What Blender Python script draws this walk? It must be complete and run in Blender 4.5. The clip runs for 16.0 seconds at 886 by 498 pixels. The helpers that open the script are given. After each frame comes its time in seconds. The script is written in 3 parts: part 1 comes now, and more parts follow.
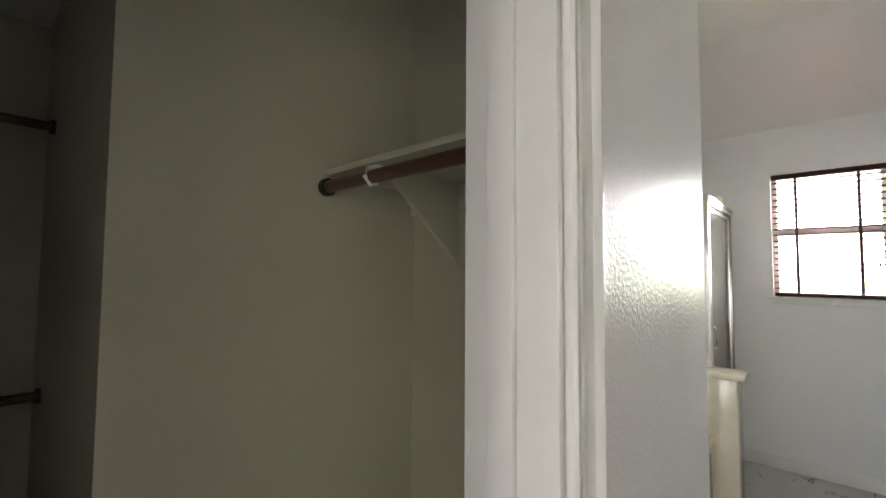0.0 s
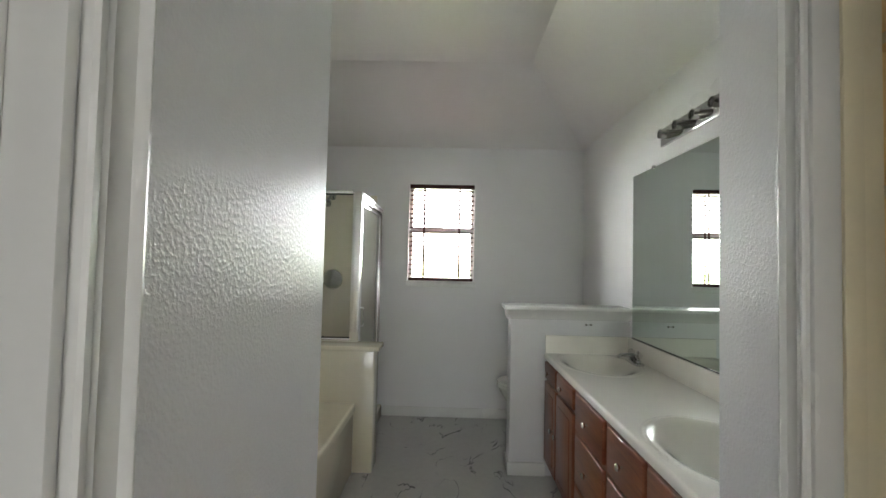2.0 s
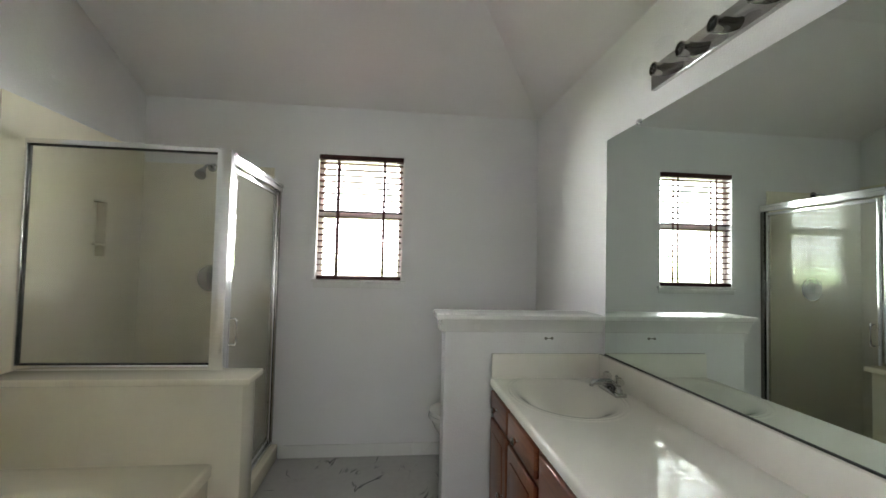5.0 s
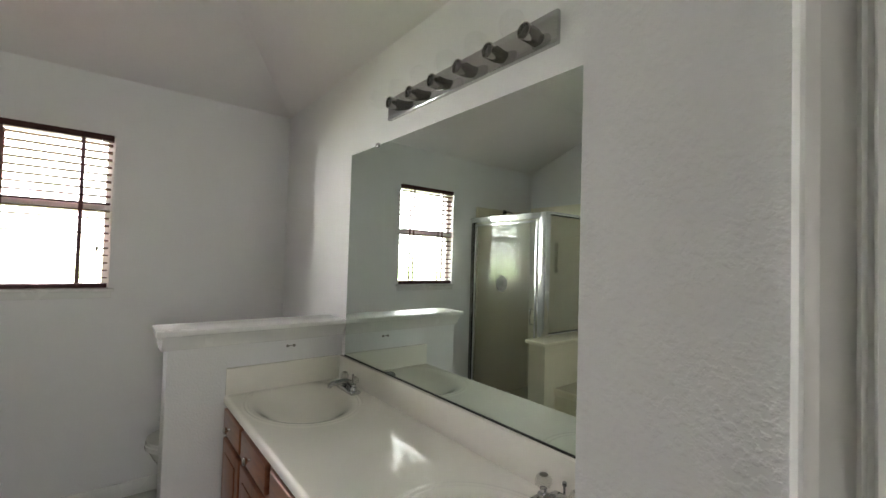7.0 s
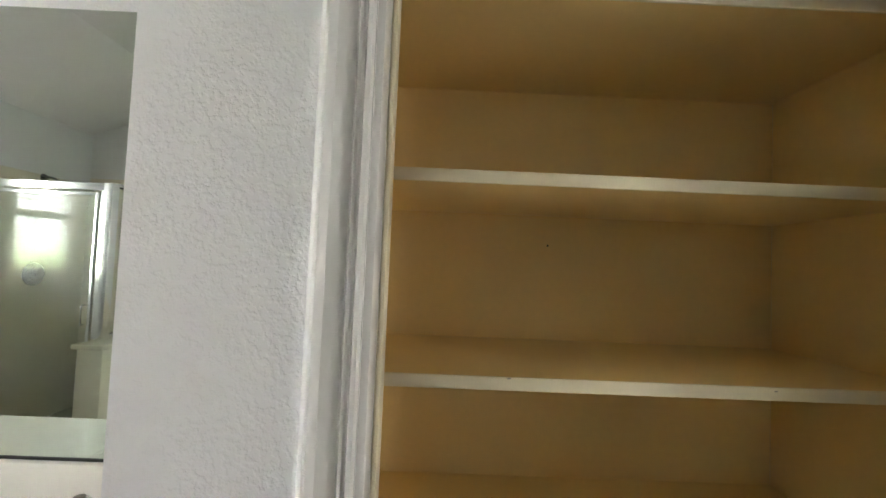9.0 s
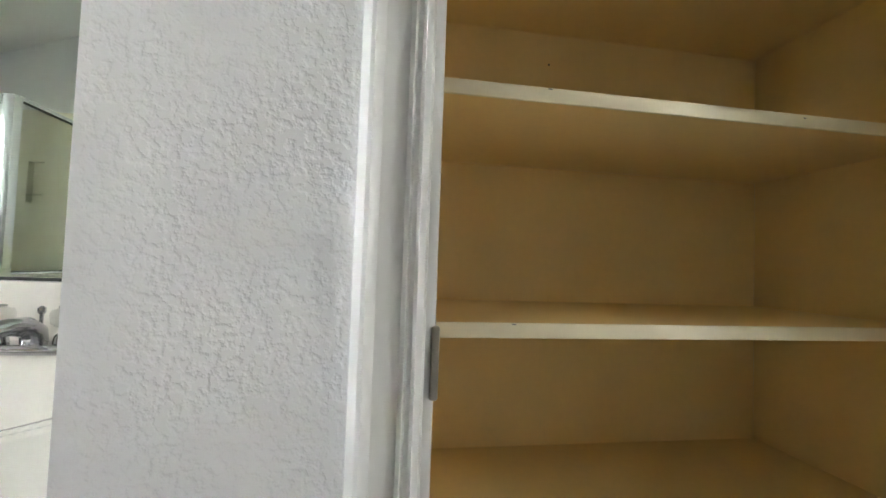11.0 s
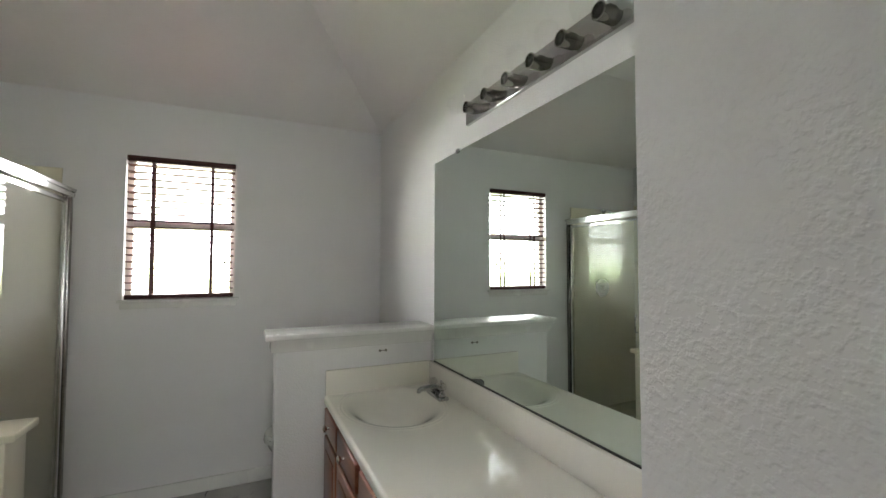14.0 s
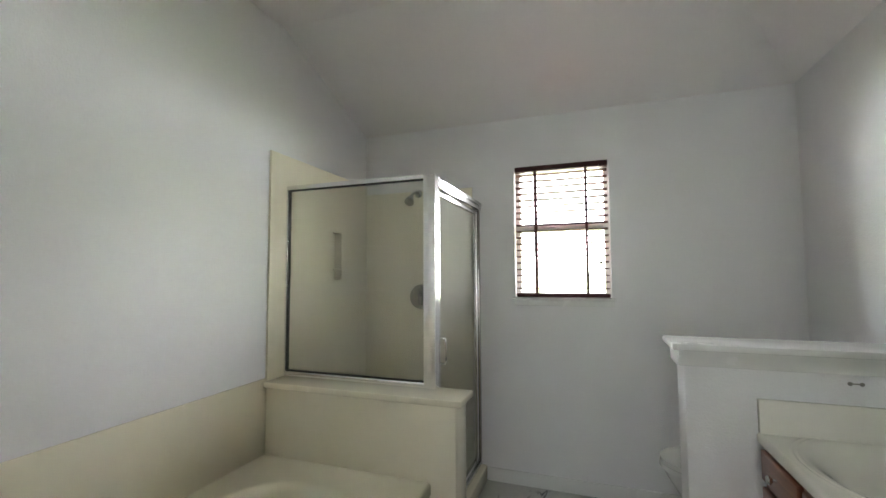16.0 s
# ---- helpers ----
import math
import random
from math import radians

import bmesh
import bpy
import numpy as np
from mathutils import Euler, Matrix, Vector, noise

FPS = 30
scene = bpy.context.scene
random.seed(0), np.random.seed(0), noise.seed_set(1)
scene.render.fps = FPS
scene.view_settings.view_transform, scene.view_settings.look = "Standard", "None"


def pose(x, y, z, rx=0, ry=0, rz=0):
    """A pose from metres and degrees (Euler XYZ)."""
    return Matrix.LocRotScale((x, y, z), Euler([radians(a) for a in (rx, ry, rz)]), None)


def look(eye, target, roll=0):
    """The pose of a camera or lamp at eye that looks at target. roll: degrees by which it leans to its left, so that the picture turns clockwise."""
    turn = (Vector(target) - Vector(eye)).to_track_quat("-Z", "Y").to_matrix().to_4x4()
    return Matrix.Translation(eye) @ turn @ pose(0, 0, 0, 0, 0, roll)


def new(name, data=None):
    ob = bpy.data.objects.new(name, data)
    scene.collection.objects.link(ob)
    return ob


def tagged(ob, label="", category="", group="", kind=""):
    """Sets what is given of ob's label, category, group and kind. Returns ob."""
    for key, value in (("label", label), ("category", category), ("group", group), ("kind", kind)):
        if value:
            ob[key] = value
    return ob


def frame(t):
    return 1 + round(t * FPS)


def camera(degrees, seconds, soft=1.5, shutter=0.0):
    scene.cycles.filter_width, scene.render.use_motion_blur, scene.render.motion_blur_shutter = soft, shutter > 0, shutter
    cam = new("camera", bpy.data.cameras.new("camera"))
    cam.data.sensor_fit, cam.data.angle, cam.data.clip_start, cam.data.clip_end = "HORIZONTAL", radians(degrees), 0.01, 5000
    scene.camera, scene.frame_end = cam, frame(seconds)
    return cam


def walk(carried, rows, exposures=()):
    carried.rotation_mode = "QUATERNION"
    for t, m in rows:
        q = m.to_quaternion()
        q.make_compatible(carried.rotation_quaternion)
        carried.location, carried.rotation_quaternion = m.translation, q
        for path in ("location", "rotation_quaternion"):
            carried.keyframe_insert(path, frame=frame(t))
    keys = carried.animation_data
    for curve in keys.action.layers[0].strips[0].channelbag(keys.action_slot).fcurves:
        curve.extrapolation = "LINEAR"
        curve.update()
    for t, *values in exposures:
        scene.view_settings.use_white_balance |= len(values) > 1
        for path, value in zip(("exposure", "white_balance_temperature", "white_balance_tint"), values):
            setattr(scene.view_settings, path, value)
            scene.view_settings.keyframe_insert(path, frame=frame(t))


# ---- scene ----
cam = camera(93.5, 16.0, soft=1.5)
PATH = [
    (0, (0.038, -3.863, 1.388), (-1.31, -2.39, 1.491), 0.4),
    (0.5, (0.071, -3.878, 1.409), (-0.912, -2.137, 1.475), 0.8),
    (1, (0.124, -3.896, 1.419), (-0.556, -2.016, 1.477), 1.2),
    (1.5, (0.141, -3.849, 1.372), (-0.08, -1.863, 1.447), 1.4),
    (2, (0.156, -3.799, 1.379), (0.115, -1.801, 1.448), 1.3),
    (2.5, (0.213, -3.692, 1.398), (0.189, -1.693, 1.452), 1.0),
    (3, (0.285, -3.438, 1.374), (0.237, -1.44, 1.438), 0.8),
    (3.2, (0.257, -3.344, 1.346), (0.234, -1.346, 1.422), 1.1),
    (5.5, (0.386, -2.984, 1.343), (0.812, -1.031, 1.413), 1.3),
    (6, (0.445, -3.115, 1.385), (1.173, -1.252, 1.45), 1.5),
    (6.5, (0.443, -3.146, 1.414), (1.446, -1.412, 1.449), 1.6),
    (7, (0.36, -3.075, 1.432), (1.608, -1.513, 1.489), 1.7),
    (7.6, (0.346, -3.018, 1.44), (1.866, -1.72, 1.492), 2.2),
    (8, (0.335, -3.078, 1.45), (2.116, -2.173, 1.493), 2.3),
    (8.2, (0.342, -3.122, 1.463), (2.226, -2.453, 1.51), 2.4),
    (10.3, (0.421, -3.077, 1.143), (2.385, -3.439, 1.254), 2.1),
    (10.6, (0.456, -3.038, 1.079), (2.419, -3.406, 1.18), 2.2),
    (11, (0.467, -3.007, 0.974), (2.442, -3.313, 1.053), 2.0),
    (11.4, (0.462, -2.971, 0.918), (2.45, -3.123, 1.06), 1.6),
    (11.7, (0.457, -2.927, 1.082), (2.454, -2.952, 1.188), 1.7),
    (12, (0.421, -2.917, 1.272), (2.415, -2.77, 1.341), 1.85),
    (12.5, (0.325, -2.973, 1.409), (2.192, -2.258, 1.48), 1.9),
    (13, (0.347, -3.052, 1.428), (1.86, -1.745, 1.497), 1.1),
    (13.5, (0.42, -3.066, 1.457), (1.594, -1.448, 1.524), 0.8),
    (14, (0.443, -3.085, 1.428), (1.292, -1.265, 1.508), 0.1),
    (14.2, (0.444, -3.052, 1.422), (1.146, -1.174, 1.514), 0.3),
    (14.5, (0.427, -2.997, 1.413), (0.901, -1.057, 1.508), 0.1),
    (14.8, (0.364, -2.917, 1.408), (0.61, -0.934, 1.507), -0.0),
    (15, (0.36, -2.904, 1.426), (0.42, -0.906, 1.513), -0.3),
    (15.2, (0.315, -2.864, 1.406), (0.237, -0.869, 1.515), -0.0),
    (15.5, (0.3, -2.844, 1.41), (-0.026, -0.874, 1.518), -0.3),
    (16, (0.237, -2.821, 1.37), (-0.427, -0.938, 1.494), -0.3),
]
walk(cam, [(t, look(eye, target, roll)) for t, eye, target, roll in PATH],
     exposures=[(0.0, 2.02, 6750, 13), (1.0, 1.8, 6600, 12), (2.0, 1.56, 6500, 10), (5.5, 1.6, 6600, 11), (7.0, 1.56, 6800, 13), (8.2, 1.92, 6850, 14),
                (10.0, 2.55, 6450, 10), (11.1, 2.52, 6450, 10), (11.6, 2.28, 6700, 13), (12.4, 1.92, 6650, 12), (13.5, 1.54, 6700, 12), (14.6, 1.7, 6600, 11), (16.0, 1.75, 6450, 10)])

# ---- light ----
world = bpy.data.worlds.new("sky")
scene.world = world
world.use_nodes = True
sky = world.node_tree.nodes.new("ShaderNodeTexSky")
sky.sky_type, sky.sun_disc = "NISHITA", False
sky.sun_elevation, sky.sun_rotation = radians(50), radians(200)
world.node_tree.links.new(sky.outputs[0], world.node_tree.nodes["Background"].inputs[0])
world.node_tree.nodes["Background"].inputs[1].default_value = 0.08

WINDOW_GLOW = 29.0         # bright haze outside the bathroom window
BEDROOM_SOUTH = 12.0     # fill from the south, through an opening added to the unseen bedroom
BEDROOM_WEST = 44.0       # fill from the west, through another added opening there
BEDROOM_EAST = 10.5   # light from the south-east behind the hall, its window unseen and added


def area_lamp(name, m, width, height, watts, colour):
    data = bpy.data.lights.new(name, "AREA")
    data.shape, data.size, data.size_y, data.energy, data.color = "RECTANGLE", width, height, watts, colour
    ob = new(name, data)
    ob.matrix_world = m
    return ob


# Fill lamps set in openings added to the unseen room behind the hall.
area_lamp("bedroom_south_fill_light", look((0.3, -8.04, 1.5), (0.3, -4.0, 1.4)), 1.5, 1.2, BEDROOM_SOUTH, (0.98, 0.98, 1.0))
area_lamp("bedroom_east_fill_light", look((3.06, -7.25, 1.5), (0.6, -5.0, 1.3)), 1.2, 1.2, BEDROOM_EAST, (0.99, 0.98, 0.84))
area_lamp("bedroom_west_fill_light", look((-2.46, -7.25, 1.5), (0.6, -4.0, 1.3)), 1.2, 1.2, BEDROOM_WEST, (1.0, 0.97, 0.90))


# ---- materials ----
def material(name, colour, rough=0.5, metal=0.0, vary=0.06, scale=3.0, grain=60.0, bump=0.0, bump_scale=200.0, bump_dist=0.002,
             spec=0.5, rough_vary=0.08, coat=0.0, peel=False):
    """Principled paint or stone with soft blotches, fine grain and relief."""
    m = bpy.data.materials.new(name)
    m.use_nodes = True
    n, l = m.node_tree.nodes, m.node_tree.links
    b = n["Principled BSDF"]
    b.inputs["Metallic"].default_value = metal
    b.inputs["Specular IOR Level"].default_value = spec
    b.inputs["Coat Weight"].default_value = coat
    b.inputs["Coat Roughness"].default_value = 0.06
    co = n.new("ShaderNodeTexCoord")
    big, fine = n.new("ShaderNodeTexNoise"), n.new("ShaderNodeTexNoise")
    big.inputs["Scale"].default_value, big.inputs["Detail"].default_value = scale, 4
    fine.inputs["Scale"].default_value, fine.inputs["Detail"].default_value = grain, 3
    for t in (big, fine):
        l.new(co.outputs["Object"], t.inputs["Vector"])
    mix = n.new("ShaderNodeMix")
    mix.data_type = "FLOAT"
    mix.inputs[0].default_value = 0.35
    l.new(big.outputs["Fac"], mix.inputs[2])
    l.new(fine.outputs["Fac"], mix.inputs[3])
    ramp = n.new("ShaderNodeValToRGB")
    ramp.color_ramp.elements[0].position, ramp.color_ramp.elements[1].position = 0.3, 0.7
    ramp.color_ramp.elements[0].color = (*[c * (1 - vary) for c in colour], 1)
    ramp.color_ramp.elements[1].color = (*[min(1, c * (1 + vary)) for c in colour], 1)
    l.new(mix.outputs[0], ramp.inputs[0])
    l.new(ramp.outputs[0], b.inputs["Base Color"])
    mr = n.new("ShaderNodeMapRange")
    mr.inputs["To Min"].default_value, mr.inputs["To Max"].default_value = max(0.0, rough - rough_vary), rough + rough_vary
    l.new(big.outputs["Fac"], mr.inputs["Value"])
    l.new(mr.outputs[0], b.inputs["Roughness"])
    if bump:
        bt = n.new("ShaderNodeTexNoise")
        bt.inputs["Scale"].default_value, bt.inputs["Detail"].default_value, bt.inputs["Roughness"].default_value = bump_scale, 2, 0.45
        l.new(co.outputs["Object"], bt.inputs["Vector"])
        bn = n.new("ShaderNodeBump")
        bn.inputs["Strength"].default_value, bn.inputs["Distance"].default_value = bump, bump_dist
        height = bt.outputs["Fac"]
        if peel:    # sprayed-on blobs, flattened between
            blob = n.new("ShaderNodeMapRange")
            blob.interpolation_type = "SMOOTHSTEP"
            blob.inputs["From Min"].default_value, blob.inputs["From Max"].default_value = 0.40, 0.67
            l.new(height, blob.inputs["Value"])
            height = blob.outputs[0]
        l.new(height, bn.inputs["Height"])
        l.new(bn.outputs[0], b.inputs["Normal"])
    return m


def wood_material(name, dark, light, stretch=(14, 1.2, 14), rough=0.32, coat=0.3, spec=0.5):
    """Stained wood with grain drawn out along one axis."""
    m = bpy.data.materials.new(name)
    m.use_nodes = True
    n, l = m.node_tree.nodes, m.node_tree.links
    b = n["Principled BSDF"]
    co, mp = n.new("ShaderNodeTexCoord"), n.new("ShaderNodeMapping")
    mp.inputs["Scale"].default_value = stretch
    l.new(co.outputs["Object"], mp.inputs[0])
    grain, fine = n.new("ShaderNodeTexNoise"), n.new("ShaderNodeTexNoise")
    grain.inputs["Scale"].default_value, grain.inputs["Detail"].default_value, grain.inputs["Distortion"].default_value = 2.2, 6, 0.8
    fine.inputs["Scale"].default_value, fine.inputs["Detail"].default_value = 14, 3
    l.new(mp.outputs[0], grain.inputs["Vector"])
    l.new(mp.outputs[0], fine.inputs["Vector"])
    mix = n.new("ShaderNodeMix")
    mix.data_type = "FLOAT"
    mix.inputs[0].default_value = 0.3
    l.new(grain.outputs["Fac"], mix.inputs[2])
    l.new(fine.outputs["Fac"], mix.inputs[3])
    ramp = n.new("ShaderNodeValToRGB")
    ramp.color_ramp.elements[0].position, ramp.color_ramp.elements[1].position = 0.32, 0.68
    ramp.color_ramp.elements[0].color, ramp.color_ramp.elements[1].color = (*dark, 1), (*light, 1)
    l.new(mix.outputs[0], ramp.inputs[0])
    l.new(ramp.outputs[0], b.inputs["Base Color"])
    b.inputs["Roughness"].default_value = rough
    b.inputs["Coat Weight"].default_value, b.inputs["Coat Roughness"].default_value = coat, 0.15
    b.inputs["Specular IOR Level"].default_value = spec
    bn = n.new("ShaderNodeBump")
    bn.inputs["Strength"].default_value, bn.inputs["Distance"].default_value = 0.15, 0.001
    l.new(mix.outputs[0], bn.inputs["Height"])
    l.new(bn.outputs[0], b.inputs["Normal"])
    return m


def pane_material(name, tint, rough=0.02, gloss=1.0, edge=0.75, film=0.0):
    """Thin clear glass: straight through, with a Fresnel gloss and a dry film of water marks."""
    m = bpy.data.materials.new(name)
    m.use_nodes = True
    n, l = m.node_tree.nodes, m.node_tree.links
    n.remove(n["Principled BSDF"])
    out = n["Material Output"]
    clear, shine, lay, mix = n.new("ShaderNodeBsdfTransparent"), n.new("ShaderNodeBsdfGlossy"), n.new("ShaderNodeLayerWeight"), n.new("ShaderNodeMixShader")
    clear.inputs[0].default_value = (*tint, 1)
    shine.inputs["Roughness"].default_value = rough
    shine.inputs["Color"].default_value = (gloss, gloss, gloss, 1)
    lay.inputs["Blend"].default_value = 0.5
    steep, rise = n.new("ShaderNodeMath"), n.new("ShaderNodeMath")
    steep.operation, rise.operation = "POWER", "MULTIPLY_ADD"
    steep.inputs[1].default_value = 4.5
    rise.inputs[1].default_value, rise.inputs[2].default_value = edge, 0.035
    l.new(lay.outputs["Facing"], steep.inputs[0])
    l.new(steep.outputs[0], rise.inputs[0])
    l.new(rise.outputs[0], mix.inputs[0])
    l.new(clear.outputs[0], mix.inputs[1])
    l.new(shine.outputs[0], mix.inputs[2])
    if film:
        veil, dull, blot, amount = n.new("ShaderNodeMixShader"), n.new("ShaderNodeBsdfDiffuse"), n.new("ShaderNodeTexNoise"), n.new("ShaderNodeMapRange")
        dull.inputs["Color"].default_value = (0.78, 0.78, 0.74, 1)
        blot.inputs["Scale"].default_value, blot.inputs["Detail"].default_value = 3.0, 5
        amount.inputs["From Min"].default_value, amount.inputs["From Max"].default_value = 0.3, 0.7
        amount.inputs["To Min"].default_value, amount.inputs["To Max"].default_value = film * 0.6, film * 1.4
        l.new(n.new("ShaderNodeTexCoord").outputs["Object"], blot.inputs["Vector"])
        l.new(blot.outputs["Fac"], amount.inputs["Value"])
        l.new(amount.outputs[0], veil.inputs[0])
        l.new(mix.outputs[0], veil.inputs[1])
        l.new(dull.outputs[0], veil.inputs[2])
        l.new(veil.outputs[0], out.inputs[0])
    else:
        l.new(mix.outputs[0], out.inputs[0])
    return m


def floor_material():
    """Grey vinyl printed as marble tile with broken dark veins."""
    m = material("marble_vinyl", (0.50, 0.495, 0.48), rough=0.22, vary=0.08, scale=2.0, grain=25, bump=0.05, bump_scale=90, coat=0.2)
    n, l = m.node_tree.nodes, m.node_tree.links
    b = n["Principled BSDF"]
    co = next(x for x in n if x.type == "TEX_COORD")
    base = b.inputs["Base Color"].links[0].from_socket
    warp, vein, spots = n.new("ShaderNodeTexNoise"), n.new("ShaderNodeTexNoise"), n.new("ShaderNodeTexNoise")
    warp.inputs["Scale"].default_value, warp.inputs["Detail"].default_value = 2.4, 4
    warp.inputs["Distortion"].default_value = 1.6
    vein.inputs["Scale"].default_value, vein.inputs["Detail"].default_value, vein.inputs["Distortion"].default_value = 1.5, 4, 1.6
    spots.inputs["Scale"].default_value, spots.inputs["Detail"].default_value = 3.4, 3
    mp = n.new("ShaderNodeMapping")
    mp.inputs["Rotation"].default_value = (0, 0, radians(35))
    mp.inputs["Scale"].default_value = (1.7, 0.7, 1)
    l.new(co.outputs["Object"], mp.inputs[0])
    for t in (warp, vein, spots):
        l.new(mp.outputs[0], t.inputs["Vector"])
    ridge = n.new("ShaderNodeValToRGB")
    e = ridge.color_ramp.elements
    e[0].position, e[0].color = 0.488, (0, 0, 0, 1)
    e[1].position, e[1].color = 0.512, (0, 0, 0, 1)
    mid = e.new(0.5)
    mid.color = (1, 1, 1, 1)
    l.new(vein.outputs["Fac"], ridge.inputs[0])
    gate = n.new("ShaderNodeValToRGB")
    gate.color_ramp.elements[0].position, gate.color_ramp.elements[1].position = 0.50, 0.60
    l.new(spots.outputs["Fac"], gate.inputs[0])
    mul = n.new("ShaderNodeMath")
    mul.operation = "MULTIPLY"
    l.new(ridge.outputs[0], mul.inputs[0])
    l.new(gate.outputs[0], mul.inputs[1])
    mix = n.new("ShaderNodeMix")
    mix.data_type = "RGBA"
    mix.inputs[7].default_value = (0.12, 0.12, 0.13, 1)
    l.new(mul.outputs[0], mix.inputs[0])
    l.new(base, mix.inputs[6])
    l.new(mix.outputs[2], b.inputs["Base Color"])
    return m


def glow_material(name, strength):
    """Hazy bright sky over sunlit leaves, far outside."""
    m = bpy.data.materials.new(name)
    m.use_nodes = True
    n, l = m.node_tree.nodes, m.node_tree.links
    n.remove(n["Principled BSDF"])
    em = n.new("ShaderNodeEmission")
    co, sep, ramp, leaf = n.new("ShaderNodeTexCoord"), n.new("ShaderNodeSeparateXYZ"), n.new("ShaderNodeValToRGB"), n.new("ShaderNodeTexNoise")
    leaf.inputs["Scale"].default_value, leaf.inputs["Detail"].default_value = 3.0, 5
    l.new(co.outputs["Object"], sep.inputs[0])
    l.new(co.outputs["Object"], leaf.inputs["Vector"])
    add, sc = n.new("ShaderNodeMath"), n.new("ShaderNodeMath")
    sc.operation = "MULTIPLY_ADD"
    sc.inputs[1].default_value, sc.inputs[2].default_value = 0.25, 0.0
    l.new(leaf.outputs["Fac"], sc.inputs[0])
    l.new(sep.outputs[2], add.inputs[0])
    l.new(sc.outputs[0], add.inputs[1])
    e = ramp.color_ramp.elements
    e[0].position, e[0].color = 0.0, (0.15, 0.18, 0.10, 1)
    low = e.new(0.12)
    low.color = (0.40, 0.46, 0.30, 1)
    e[-1].position, e[-1].color = 0.45, (0.94, 0.95, 1.0, 1)
    l.new(add.outputs[0], ramp.inputs[0])
    l.new(ramp.outputs[0], em.inputs[0])
    em.inputs[1].default_value = strength
    l.new(em.outputs[0], n["Material Output"].inputs[0])
    return m


WALL = material("wall_paint", (0.79, 0.785, 0.79), rough=0.34, rough_vary=0.02, spec=0.26, vary=0.02, bump=0.28, bump_scale=140, bump_dist=0.0021, peel=True)
CEIL = material("ceiling_paint", (0.82, 0.80, 0.795), rough=0.37, rough_vary=0.02, vary=0.02, bump=0.2, bump_scale=110, bump_dist=0.002)
TRIM = material("white_trim_paint", (0.78, 0.78, 0.76), rough=0.25, vary=0.02, bump=0.05, bump_scale=60)
TAN = material("tan_closet_paint", (0.865, 0.645, 0.285), rough=0.5, vary=0.04, bump=0.2, bump_scale=140)
SHELF = material("cream_shelf_paint", (0.82, 0.75, 0.55), rough=0.35, vary=0.04, bump=0.05)
# wall paint lowered and tinted green-grey to put the closet's shade into colour
DRESS_SHADE = material("wall_paint_in_shade", (0.52, 0.51, 0.40), rough=0.5, vary=0.03, bump=0.25, bump_scale=140)
MARBLE = material("cream_cultured_marble", (0.83, 0.775, 0.625), rough=0.12, vary=0.03, scale=2.5, grain=9, coat=0.3, rough_vary=0.04)
TOP = material("white_cultured_marble", (0.87, 0.84, 0.775), rough=0.04, vary=0.03, scale=3, grain=8, spec=0.28, rough_vary=0.015)
FLOOR = floor_material()
CHERRY = wood_material("cherry_cabinet_wood", (0.16, 0.048, 0.022), (0.32, 0.112, 0.050), stretch=(14, 14, 1.4))
CHERRY_H = wood_material("cherry_drawer_wood", (0.17, 0.051, 0.023), (0.33, 0.118, 0.053), stretch=(14, 1.4, 14))
ROD = wood_material("brown_rod_wood", (0.05, 0.018, 0.010), (0.11, 0.040, 0.020), stretch=(1.5, 14, 14))
BLIND = wood_material("blind_slat_wood", (0.060, 0.027, 0.024), (0.105, 0.048, 0.042), stretch=(1.2, 14, 14), rough=0.8, coat=0.0, spec=0.15)
BLIND_DARK = wood_material("blind_rail_wood", (0.05, 0.022, 0.02), (0.09, 0.04, 0.035), stretch=(1.2, 14, 14), rough=0.7, coat=0.0, spec=0.2)
TAPE = material("ladder_tape_cloth", (0.15, 0.075, 0.072), rough=0.9, vary=0.12, scale=20, grain=400, bump=0.2, bump_scale=900, spec=0.1)
CHROME = material("chrome", (0.50, 0.50, 0.51), rough=0.06, metal=1.0, vary=0.03, rough_vary=0.03)
BRUSHED = material("bright_aluminium", (0.80, 0.80, 0.80), rough=0.22, metal=1.0, vary=0.03)
PLATE = material("smoky_chrome_plate", (0.46, 0.46, 0.46), rough=0.10, metal=1.0, vary=0.04, rough_vary=0.03)
DULL = material("dull_chrome", (0.40, 0.41, 0.42), rough=0.24, metal=1.0, vary=0.08)
SOCKET = material("dark_chrome_socket", (0.32, 0.31, 0.29), rough=0.16, metal=1.0, vary=0.1)
DARK = material("dark_gasket", (0.03, 0.03, 0.03), rough=0.5)
DRAIN = material("dark_drain", (0.05, 0.05, 0.05), rough=0.3, metal=0.6)
PORCELAIN = material("white_porcelain", (0.80, 0.80, 0.78), rough=0.08, vary=0.01, coat=0.4)
VINYL = material("window_vinyl", (0.78, 0.74, 0.72), rough=0.35, vary=0.02)
KNOB = material("silver_knob", (0.72, 0.70, 0.66), rough=0.2, metal=1.0)
BRASS = material("worn_strike_metal", (0.35, 0.33, 0.29), rough=0.3, metal=1.0)
MIRROR = material("mirror_silver", (0.72, 0.80, 0.75), rough=0.0, metal=1.0, vary=0.005, rough_vary=0.0)
PANE = pane_material("clear_pane", (0.97, 0.98, 0.97))
SHOWER_PANE = pane_material("shower_pane", (0.95, 0.955, 0.935), rough=0.0, gloss=0.55, film=0.065)
BULB = pane_material("clear_bulb", (0.985, 0.985, 0.985), edge=0.12)
ACRYLIC = pane_material("clear_acrylic", (0.92, 0.92, 0.91), rough=0.03)
GLOW = glow_material("outside_haze", WINDOW_GLOW)
STAIN = material("grey_scuff", (0.25, 0.24, 0.22), rough=0.6)


